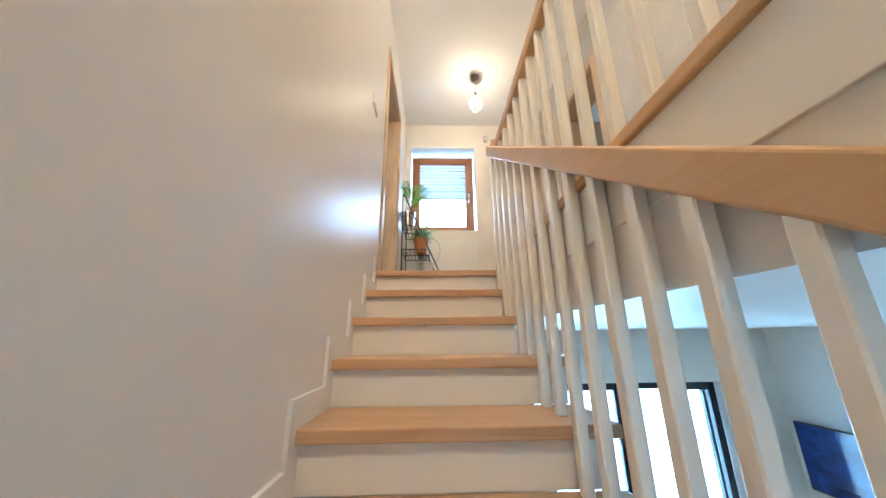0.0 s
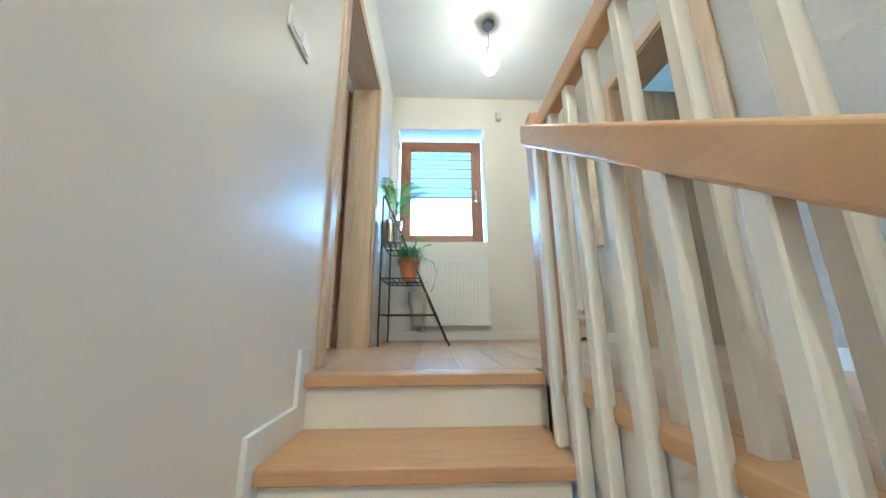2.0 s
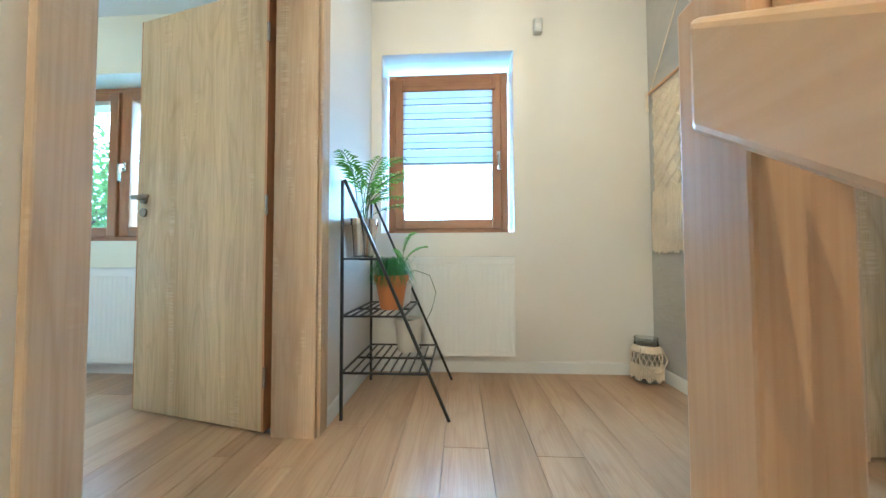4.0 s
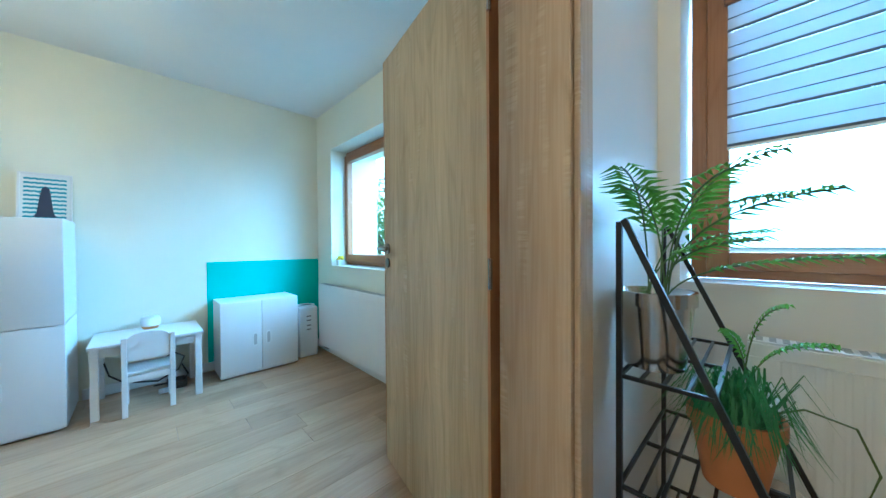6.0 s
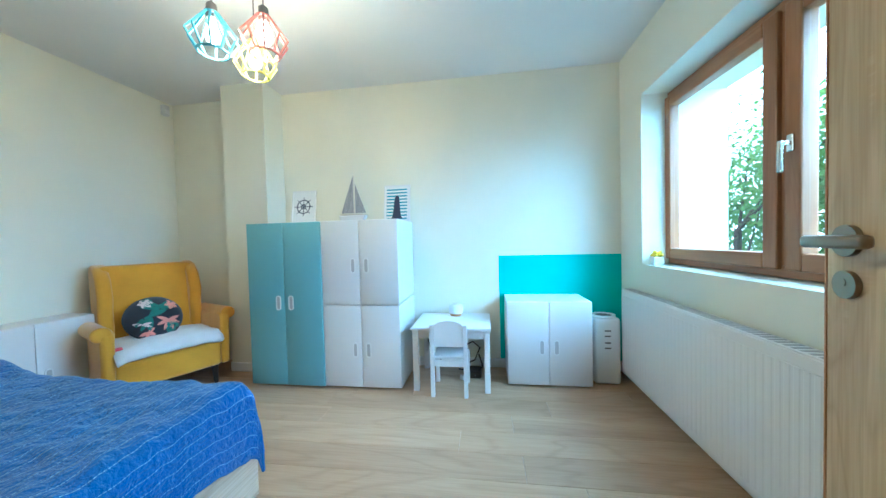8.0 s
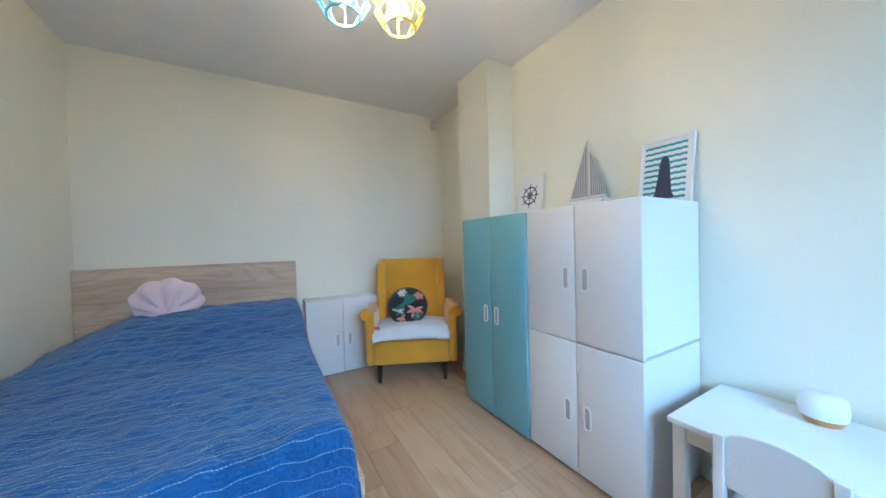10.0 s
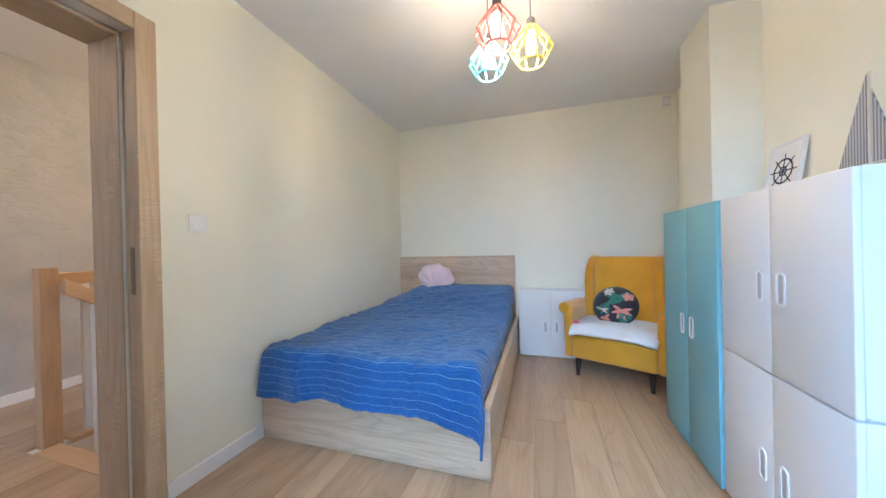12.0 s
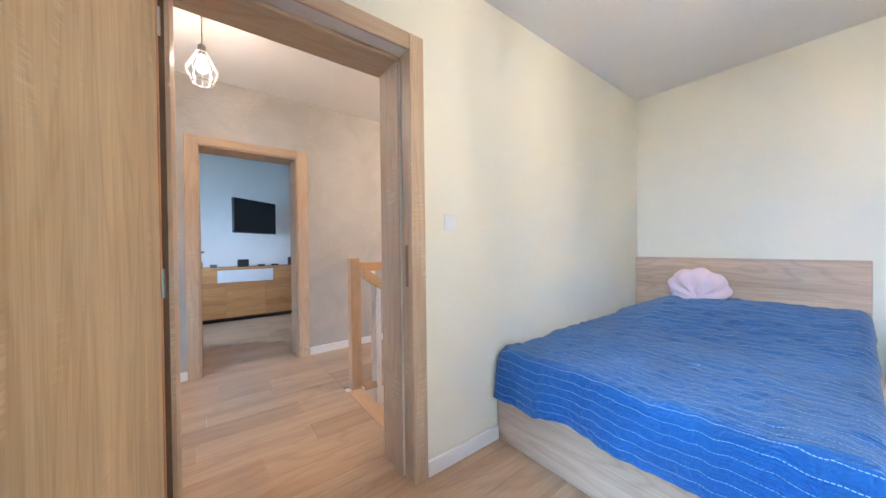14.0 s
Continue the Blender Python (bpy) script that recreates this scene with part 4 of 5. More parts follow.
def television(m, w, h, label, arm=(0.0, 0.055), screen=None):
    t = thing("television", label, "television", m)
    part("case", box(-w / 2, w / 2, -0.045, -0.01, -h / 2, h / 2, bevel=0.006), M_DARK, t)
    part("screen", box(-w / 2 + 0.012, w / 2 - 0.012, -0.048, -0.0455, -h / 2 + 0.016, h / 2 - 0.012), screen or M_SCREEN, t, "glossy screen")
    part("bracket", box(-0.12, 0.12, -0.0095, 0.03, -0.12, 0.12, bevel=0.004), M_DARK, t)
    part("arm", bar(bmesh.new(), (0, 0.03, 0), (arm[0], arm[1], 0), 0.05, 0.04), M_DARK, t)
    return t


television(pose(TVX - 0.32, 2.80, 1.64, 0, 0, -50), 0.86, 0.54, "black flat television on a wall bracket", (0.15, 0.26))
television(pose(4.04, 3.56, -1.69, 0, 0, -90), 1.1, 0.65, "large flat television with a dark blue picture on the wall", screen=M_LIT)
solid("television_cable", tube(bmesh.new(), [(TVX - 0.01, 2.95, 1.32), (TVX - 0.03, 2.9, 1.26), (TVX - 0.02, 2.75, 1.25), (TVX - 0.02, 2.65, 1.28), (TVX - 0.01, 2.6, 1.33)], 0.006), M_PLAST, "white cable loop below the television", "cable")
for x, y, w, h, mat, lb, nm in ((4.08, 2.96, 0.15, 0.12, M_DARK, "small black picture frame on the sideboard", "photo_frame"), (4.1, 2.5, 0.10, 0.03, M_DARK, "flat black set-top box", "media_box"), (4.1, 3.35, 0.09, 0.05, M_GREYM, "small grey speaker on the sideboard", "small_speaker"), (4.1, 2.25, 0.08, 0.14, M_DARK, "small black loudspeaker on the sideboard", "loudspeaker"), (4.1, 2.7, 0.10, 0.03, M_DARK, "flat black remote control", "remote_control")):
    solid(nm, box(x - 0.04, x + 0.04, y - w / 2, y + w / 2, 0.8305, 0.8305 + h, bevel=0.006), mat, lb, "electronics")
for q in ((4.12, 3.52, 0.16), (4.0, 3.6, 0.10)):
    solid("wooden_ornament", lathe(bmesh.new(), [(0.003, 0.0), (0.035, 0.0), (0.04, q[2] * 0.4), (0.018, q[2] * 0.75), (0.025, q[2]), (0.003, q[2])], 16), M_DRES, "small turned wooden ornament", "ornament", smooth=True, m=pose(q[0], q[1], 0.8305))

# ---- bed ----
bed = thing("bed", "oak veneer bed with headboard, made with a blue quilt", "bed")
BL, BR, BF = -0.668, -2.035, 2.10
part("headboard", box(BR + 0.03, BL - 0.002, BY0 + 0.016, BY0 + 0.055, 0.02, 1.0, bevel=0.004), M_BED, bed)
part("footboard", box(BR, BL, BF - 0.035, BF, 0.004, 0.345, bevel=0.003), M_BED, bed)
part("side_rail", box(BR, BR + 0.035, BY0 + 0.056, BF - 0.0355, 0.004, 0.345, bevel=0.003), M_BEDY, bed)
part("side_rail", box(BL - 0.035, BL, BY0 + 0.056, BF - 0.0355, 0.004, 0.345, bevel=0.003), M_BEDY, bed)
part("slat_base", box(BR + 0.04, BL - 0.04, BY0 + 0.06, BF - 0.04, 0.20, 0.24), M_BED, bed)
solid("mattress", box(BR + 0.06, BL - 0.045, BY0 + 0.065, BF - 0.05, 0.2405, 0.47, bevel=0.05, seg=4), M_MATT, "white ticking mattress in the bed frame", "mattress", smooth=True)
solid("fitted_sheet", box(BR + 0.052, BL - 0.05, BY0 + 0.07, BF - 0.3, 0.30, 0.486, bevel=0.05, seg=4), M_SHEET, "teal green fitted sheet over the mattress", "bed sheet", smooth=True)
solid("bed_pillow", box(-1.75, -0.85, BY0 + 0.075, BY0 + 0.52, 0.487, 0.60, bevel=0.05, seg=4), M_MATT, "white pillow hidden beneath the quilt", "pillow", smooth=True)

M_QUILT, _nt, _b = nodes_of("blue_quilt")
_uv = _nt.nodes.new("ShaderNodeUVMap")
_sp = _nt.nodes.new("ShaderNodeSeparateXYZ")
_nt.links.new(_uv.outputs[0], _sp.inputs[0])


def mathn(nt, op, a, b=None, c=None):
    n = nt.nodes.new("ShaderNodeMath")
    n.operation = op
    for i, q in enumerate((a, b, c)):
        if q is None:
            continue
        if isinstance(q, (int, float)):
            n.inputs[i].default_value = q
        else:
            nt.links.new(q, n.inputs[i])
    return n.outputs[0]


_v = coords(_nt)
_wob = noise_of(_nt, _v, 14.0, 2.0)
_vv = mathn(_nt, "ADD", _sp.outputs[1], mathn(_nt, "MULTIPLY", _wob, 0.010))
_row = mathn(_nt, "FRACT", mathn(_nt, "DIVIDE", _vv, 0.05))
_line = mathn(_nt, "LESS_THAN", _row, 0.05)
_dash = mathn(_nt, "LESS_THAN", mathn(_nt, "FRACT", mathn(_nt, "DIVIDE", _sp.outputs[0], 0.011)), 0.72)
_st = mathn(_nt, "MULTIPLY", _line, _dash)
_big = noise_of(_nt, _v, 4.0, 4.0)
_base = ramp(_nt, _big, [(0.3, (0.006, 0.074, 0.25)), (0.7, (0.011, 0.110, 0.345))])
_m = _nt.nodes.new("ShaderNodeMix")
_m.data_type = "RGBA"
_nt.links.new(mathn(_nt, "MULTIPLY", _st, 0.8), _m.inputs[0])
_nt.links.new(_base, _m.inputs[6])
_m.inputs[7].default_value = (0.35, 0.50, 0.66, 1)
_nt.links.new(_m.outputs[2], _b.inputs["Base Color"])
_b.inputs["Roughness"].default_value = 0.9
_b.inputs["Sheen Weight"].default_value = 0.25
_pm = _nt.nodes.new("ShaderNodeMapping")
_pm.inputs["Scale"].default_value = (38, 40, 1)
_nt.links.new(_uv.outputs[0], _pm.inputs[0])
_pk = noise_of(_nt, _pm.outputs[0], 1.0, 3.0, 0.6, 0.4)
_ridge = mathn(_nt, "PINGPONG", mathn(_nt, "DIVIDE", _vv, 0.0155), 0.5)
_h = mathn(_nt, "ADD", mathn(_nt, "MULTIPLY", _ridge, 0.22), mathn(_nt, "MULTIPLY", _pk, 1.0))
bump_of(_nt, _b, _h, 1.0, 0.016)


def bend(s, flat, r):
    """Along a cloth that lies flat and then falls over an edge: the way out and the drop."""
    if s <= flat:
        return s, 0.0
    a = (s - flat) / r
    if a < math.pi / 2:
        return flat + r * math.sin(a), r * (1 - math.cos(a))
    return flat + r + 0.06 * (s - flat - r * math.pi / 2), r + (s - flat - r * math.pi / 2)


QW, QL, QS, QF = 1.29, 1.81, 0.12, 0.275


def quilt_point(u, v):
    across, along = u * (QW + QS), v * (QL + QF)
    hang = 0.88 - 0.07 * math.sin(across * 2.45) + 0.03 * math.sin(across * 11.0) + 0.6 * max(0.0, across - 1.0)
    ax, dx = bend(across, QW - 0.05, 0.06)
    ay, dy = bend(along, QL - 0.06, 0.07)
    dy *= hang
    t = min(1.0, max(0.0, (0.85 - ay) / 0.75))
    s = min(1.0, across / 0.35)
    top = 0.535 + (0.02 + 0.15 * s) * t * t * (3 - 2 * t)
    x, y = BL - 0.03 - ax, BY0 + 0.20 + ay
    wr = 0.012 * noise.noise((x * 3.2, y * 3.2, 0.3)) + 0.008 * noise.noise((x * 8, y * 11, 2.3)) + 0.006 * noise.noise((x * 20, y * 27, 5.3)) - 0.016 * abs(noise.noise((x * 6 + y * 2, y * 7 - x, 7.7))) - 0.012 * abs(noise.noise((x * 13, y * 15, 1.7)))
    z = top - max(dx, dy) - 0.45 * min(dx, dy) + wr
    if dy > 0.05:
        y += 0.012 * math.sin(across * 19.0 + 1.0 + 2 * math.sin(across * 3)) * min(1.0, (dy - 0.05) * 5) + 0.012 * min(1, dy * 4)
    if dx > 0.05:
        x -= 0.012 * math.sin(along * 17.0) * min(1.0, (dx - 0.05) * 6)
    return x, y, z


bm = bmesh.new()
NU, NV = 110, 150
sheet(bm, NU, NV, quilt_point)
uvl = bm.loops.layers.uv.new("UVMap")
bm.verts.ensure_lookup_table()
bm.verts.index_update()
for f in bm.faces:
    for lp in f.loops:
        i, j = divmod(lp.vert.index, NV + 1)
        lp[uvl].uv = (i / NU * (QW + QS), j / NV * (QL + QF))
bmesh.ops.recalc_face_normals(bm, faces=bm.faces)
q = solid("quilt", bm, M_QUILT, "crumpled cobalt blue quilt with rows of pale stitching", "quilt", smooth=True)
sm = q.modifiers.new("thickness", "SOLIDIFY")
sm.thickness, sm.offset = 0.010, 0.0
part("foot_hem", tube(bmesh.new(), [quilt_point(i / 90, 1.0) for i in range(91)], 0.0065, 6), M_QUILT, q, "stitched hem of the quilt", True)
part("side_hem", tube(bmesh.new(), [quilt_point(1.0, i / 110) for i in range(111)], 0.0065, 6), M_QUILT, q, "stitched hem of the quilt", True)

# shell pillow
bm = bmesh.new()
NR, NA = 10, 56


def shell(i, j):
    r, a = j, i * 2 * math.pi
    rad = 0.185 * (1.0 + 0.09 * abs(math.sin(a * 4.5))) * (1 - 0.12 * math.cos(a + 1.5708))
    h = 0.075 * math.sqrt(max(0.0, 1 - r ** 2.4)) * (1 - 0.16 * math.cos(a * 9))
    return rad * r * math.cos(a), h, rad * r * 0.72 * math.sin(a)


for sgn in (1, -1):
    sheet(bm, NA, NR, lambda i, j: (shell(i, j)[0], sgn * shell(i, j)[1], shell(i, j)[2]))
bmesh.ops.remove_doubles(bm, verts=bm.verts, dist=1e-4)
bmesh.ops.recalc_face_normals(bm, faces=bm.faces)
solid("shell_pillow", bm, M_PINK, "pale pink shell-shaped velvet pillow on the bed", "cushion", smooth=True, m=pose(-1.20, 0.38, 0.757, -30, 0, 4) @ Matrix.Diagonal((0.98, 1.15, 1.24, 1)))

# ---- cabinets ----


M_GRIPSHADE = paint("grip_shade_grey", (0.48, 0.47, 0.46), 0.6, 0.05, 40, 0.0)


def slot_handle(parent, y, z):
    """An oval grip on a door that faces +x at x = 0; its shaded hollow is a flat grey patch."""
    bm = bmesh.new()
    ring = []
    for k in range(24):
        a = 2 * math.pi * k / 24
        cy, cz = math.cos(a), math.sin(a)
        oz = 0.036 if cz > 0.01 else (-0.036 if cz < -0.01 else 0)
        ring.append((cy, cz, oz))
    o = [bm.verts.new((0.004, y + 0.021 * c, z + 0.021 * s + oz)) for c, s, oz in ring]
    i = [bm.verts.new((0.004, y + 0.013 * c, z + 0.013 * s + oz)) for c, s, oz in ring]
    ob = [bm.verts.new((0.0002, y + 0.021 * c, z + 0.021 * s + oz)) for c, s, oz in ring]
    ib = [bm.verts.new((0.0002, y + 0.013 * c, z + 0.013 * s + oz)) for c, s, oz in ring]
    for k in range(24):
        n = (k + 1) % 24
        bm.faces.new((o[k], o[n], i[n], i[k]))
        bm.faces.new((ob[k], ob[n], o[n], o[k]))
        bm.faces.new((i[k], i[n], ib[n], ib[k]))
    part("handle", bm, M_PLAST, parent, "white oval grip", True)
    # No hollow is cut: its shade is the grey of this patch.
    bm = bmesh.new()
    vs = [bm.verts.new((0.0006, y + 0.0135 * c, z + 0.0135 * s + oz)) for c, s, oz in ring]
    bm.faces.new(vs)
    part("recess", bm, M_GRIPSHADE, parent, "flat grey patch painting the shade in the grip")


def cabinet(name, label, m, w, d, h, doors, material, group="", grip=0.5):
    """A cabinet with its back on x = -d, front at x = 0 facing +x, along +y; doors are (z0, z1)."""
    c = thing(name, label, "cabinet", m, group)
    part("body", box(-d + 0.004, -0.019, 0.001, w - 0.001, 0.012, h, bevel=0.003), M_CAB, c)
    part("foot_rail", box(-d + 0.02, -0.04, 0.02, w - 0.02, 0.0, 0.0115), M_CAB, c)
    for z0, z1, gz in doors:
        for k in (0, 1):
            y0, y1 = (0.0, w / 2 - 0.0015) if k == 0 else (w / 2 + 0.0015, w)
            dd = part("door", box(-0.0185, 0.0, y0, y1, z0, z1, bevel=0.004, seg=3), material, c, "", True)
            slot_handle(dd, w / 2 + (-0.052 if k == 0 else 0.052), gz)
    return c


cabinet("wardrobe", "tall two-door turquoise lacquered wardrobe", pose(-3.005, 1.273, 0), 0.610, 0.50, 1.28, [(0.018, 1.278, 0.66)], M_BLUE)
cabinet("cabinet", "white two-door cabinet on the floor, stacked under another", pose(-3.018, 1.887, 0), 0.598, 0.49, 0.638, [(0.018, 0.636, 0.30)], M_CAB, "white cabinets")
cabinet("cabinet", "white two-door cabinet stacked on another", pose(-3.018, 1.887, 0.6385), 0.598, 0.49, 0.643, [(0.004, 0.641, 0.30)], M_CAB, "white cabinets")
cabinet("cabinet", "low white two-door cabinet before the mint wall panel", pose(-3.155, 3.272, 0), 0.605, 0.355, 0.640, [(0.018, 0.638, 0.30)], M_CAB, "white cabinets")
cabinet("cabinet", "low white two-door cabinet beside the bed", pose(-2.655, 0.34, 0, 0, 0, 90) @ pose(0, -0.60, 0), 0.60, 0.235, 0.655, [(0.018, 0.653, 0.30)], M_CAB, "white cabinets")
structure("wall_mint_panel", box(BX0 + 0.0005, BX0 + 0.004, 3.234, BY1 - 0.001, 0.079, 0.966), M_MINT, "mint turquoise painted rectangle on the wall", "wall paint")

# ---- air purifier ----
ap = thing("air_purifier", "white plastic tower air purifier beside the cabinet", "air purifier", pose(-3.325, 4.012, 0) @ Matrix.Diagonal((1, 1.1, 1, 1)))
bm = box(-0.085, 0.085, -0.085, 0.085, 0.0, 0.50, bevel=0.022, seg=3)
part("body", bm, M_PLAST, ap, "", True)
part("top_rim", lathe(bmesh.new(), [(0.076, 0.4995), (0.078, 0.512), (0.068, 0.514), (0.064, 0.503)], 28), M_PLAST, ap, "", True)
part("grille", lathe(bmesh.new(), [(0.063, 0.5015), (0.05, 0.506), (0.048, 0.502), (0.03, 0.506), (0.028, 0.502), (0.003, 0.506)], 24), M_GREYM, ap, "dark outlet grille", True)
for z in (0.40, 0.36, 0.31, 0.27):
    part("button", box(0.0845, 0.0875, -0.02, 0.02, z, z + 0.010, bevel=0.002), M_GREYM, ap)

# ---- desk and child's chair ----
desk = thing("desk", "small white wooden children's desk", "desk", pose(-3.25, 2.857, 0))
part("tabletop", box(-0.235, 0.24, -0.292, 0.292, 0.455, 0.476, bevel=0.004), M_CAB, desk)
for x in (-0.205, 0.205):
    for y in (-0.262, 0.262):
        part("leg", box(x - 0.02, x + 0.02, y - 0.02, y + 0.02, 0, 0.4545, bevel=0.003), M_CAB, desk)
for x in (-0.205, 0.205):
    part("apron", box(x - 0.009, x + 0.009, -0.2415, 0.2415, 0.395, 0.4545), M_CAB, desk)
for y in (-0.262, 0.262):
    part("apron", box(-0.1845, 0.1845, y - 0.009, y + 0.009, 0.395, 0.4545), M_CAB, desk)

ch = thing("child_chair", "small white wooden children's chair pushed under the desk", "chair", pose(-3.08, 2.85, 0))
part("seat", box(-0.13, 0.105, -0.115, 0.115, 0.265, 0.283, bevel=0.005), M_CAB, ch)
for y in (-0.118, 0.118):
    part("leg", box(0.105, 0.135, y - 0.014, y + 0.014, 0, 0.515, bevel=0.003), M_CAB, ch)
    part("leg", box(-0.135, -0.107, y - 0.014, y + 0.014, 0, 0.2645, bevel=0.003), M_CAB, ch)
part("stretcher", box(0.112, 0.128, -0.1035, 0.1035, 0.22, 0.262), M_CAB, ch)
part("stretcher", box(-0.128, -0.114, -0.1035, 0.1035, 0.22, 0.262), M_CAB, ch)
bm = bmesh.new()
out = [(-0.1035, 0.36), (0.1035, 0.36)] + [(0.1035 * math.cos(a), 0.50 + 0.045 * math.sin(a)) for a in (math.pi * k / 14 for k in range(15))]
slab(bm, out, "x", 0.112, 0.128)
soften(part("backrest", bm, M_CAB, ch), 0.003)

df = thing("aroma_diffuser", "small white diffuser with a wooden base on the desk", "diffuser", pose(-3.40, 2.865, 0.4765))
part("base", lathe(bmesh.new(), [(0.003, 0.0), (0.045, 0.0), (0.055, 0.022), (0.003, 0.022)], 24), M_DRES, df, "brown wooden base", True)
part("dome", lathe(bmesh.new(), [(0.056, 0.0225), (0.06, 0.05), (0.055, 0.085), (0.045, 0.093), (0.003, 0.095)], 24), M_PLAST, df, "", True)
bm = bmesh.new()
tube(bm, [(-3.45, 2.60, 0.30), (-3.42, 2.64, 0.16), (-3.38, 2.72, 0.10), (-3.34, 2.9, 0.07), (-3.3, 3.02, 0.14), (-3.36, 3.06, 0.22), (-3.42, 3.0, 0.25), (-3.44, 2.92, 0.20)], 0.006)
solid("power_cable", bm, M_DARK, "black power cables looped below the desk", "cable", smooth=True)
bm = bmesh.new()
tube(bm, [(-3.40, 2.88, 0.02), (-3.30, 2.95, 0.05), (-3.26, 3.02, 0.03), (-3.32, 3.08, 0.08), (-3.42, 3.05, 0.14)], 0.006)
solid("power_cable", bm, M_DARK, "black power cables looped below the desk", "cable", smooth=True)
solid("cable_box", box(-3.40, -3.26, 2.95, 3.07, 0.0, 0.055, bevel=0.012), M_RUBBER, "dark brown power strip box on the floor", "power strip")
solid("adapter_plug", box(-3.27, -3.23, 2.90, 2.96, 0.0, 0.03, bevel=0.006), M_PLAST, "white plug adapter on the floor", "plug")

# ---- things on the cabinets ----


def picture(name, label, m, w, h):
    p = thing(name, label, "picture", m)
    f = 0.011
    bm = bmesh.new()
    for a in ((-w / 2, -w / 2 + f, 0, h), (w / 2 - f, w / 2, 0, h), (-w / 2 + f, w / 2 - f, 0, f), (-w / 2 + f, w / 2 - f, h - f, h)):
        bx(bm, -0.018, 0.0, a[0], a[1], a[2], a[3])
    part("frame", bm, M_CAB, p)
    part("print", box(-0.014, -0.006, -w / 2 + f, w / 2 - f, f, h - f), M_PAPER, p)
    return p


p1 = picture("framed_picture", "white framed print of a dark ship's wheel", pose(-3.44, 1.475, 1.2815, 0, -9, 0), 0.23, 0.325)
bm = bmesh.new()
cz = 0.175
for r, t in ((0.062, 0.009), (0.022, 0.008)):
    for k in range(28):
        a, b = 2 * math.pi * k / 28, 2 * math.pi * (k + 1) / 28
        bar(bm, (-0.0045, r * math.cos(a), cz + r * math.sin(a)), (-0.0045, r * math.cos(b), cz + r * math.sin(b)), 0.001, t)
for k in range(4):
    a = math.pi * (k + 0.5) / 4 + math.pi / 8
    c, s = 0.09 * math.cos(a), 0.09 * math.sin(a)
    bar(bm, (-0.0045, c, cz + s), (-0.0045, -c, cz - s), 0.001, 0.006)
part("print_motif", bm, M_NAVY, p1, "dark blue ship's wheel")
p2 = picture("framed_picture", "white framed print of a lighthouse on teal stripes", pose(-3.44, 2.36, 1.2815, 0, -9, 0), 0.235, 0.335)
bm = bmesh.new()
for k in range(10):
    z = 0.03 + 0.029 * k
    for j in range(12):
        y0 = -0.092 + j * 0.0153
        a, b = (0, 0.005) if j % 2 == 0 else (0.005, 0)
        bar(bm, (-0.0048, y0, z + a), (-0.0048, y0 + 0.0155, z + b), 0.0008, 0.012)
part("print_stripes", bm, M_TEALP, p2, "teal zigzag stripes")
bm = bmesh.new()
slab(bm, [(-0.05, 0.03), (0.05, 0.03), (0.036, 0.06), (0.022, 0.19), (0.028, 0.195), (0.018, 0.2), (0.018, 0.225), (0.0, 0.245), (-0.018, 0.225), (-0.018, 0.2), (-0.028, 0.195), (-0.022, 0.19), (-0.036, 0.06)], "x", -0.0043, -0.0034)
part("print_motif", bm, M_NAVY, p2, "dark lighthouse silhouette")

boat = thing("toy_sailboat", "wooden model sailboat with grey striped sails", "ornament", pose(-3.42, 1.97, 1.2815) @ Matrix.Diagonal((1.22, 1.22, 1.22, 1)))
bm = bmesh.new()
slab(bm, [(-0.10, 0.058), (0.11, 0.058), (0.085, 0.02), (0.045, 0.0), (-0.05, 0.0), (-0.085, 0.022)], "x", -0.025, 0.025)
soften(part("hull", bm, M_CAB, boat), 0.008, 3)
part("deck", box(-0.02, 0.02, -0.085, 0.09, 0.0585, 0.066), M_CREAM, boat, "pale wooden deck")
part("mast", rod(bmesh.new(), (0, 0.015, 0.06), (0, 0.015, 0.345), 0.004), M_CREAM, boat)
M_SAIL, _nt, _b = nodes_of("striped_sailcloth")
_w = _nt.nodes.new("ShaderNodeTexWave")
_w.bands_direction = "Y"
_w.inputs["Scale"].default_value = 32.0
_nt.links.new(coords(_nt), _w.inputs["Vector"])
_nt.links.new(ramp(_nt, _w.outputs[0], [(0.4, (0.22, 0.22, 0.23)), (0.65, (0.50, 0.48, 0.46))]), _b.inputs["Base Color"])
_b.inputs["Roughness"].default_value = 0.9
bm = bmesh.new()
slab(bm, [(0.008, 0.075), (-0.085, 0.075), (0.008, 0.34)], "x", -0.002, 0.002)
part("sail", bm, M_SAIL, boat)
bm = bmesh.new()
slab(bm, [(0.022, 0.075), (0.10, 0.075), (0.022, 0.29)], "x", -0.002, 0.002)
part("sail", bm, M_SAIL, boat)

sp = thing("sill_plant", "tiny white pot with yellow flowers on the sill", "plant pot", pose(-3.10, BY1 + 0.06, 0.9052))
part("pot", box(-0.03, 0.03, -0.03, 0.03, 0.0, 0.055, bevel=0.006), M_PLAST, sp)
bm = bmesh.new()
rng = random.Random(5)
for i in range(26):
    bmesh.ops.create_icosphere(bm, subdivisions=1, radius=0.011, matrix=Matrix.Translation((rng.uniform(-0.024, 0.024), rng.uniform(-0.024, 0.024), 0.06 + rng.uniform(0, 0.03))))
part("flowers", bm, M_YELLOW, sp, "yellow flower heads")

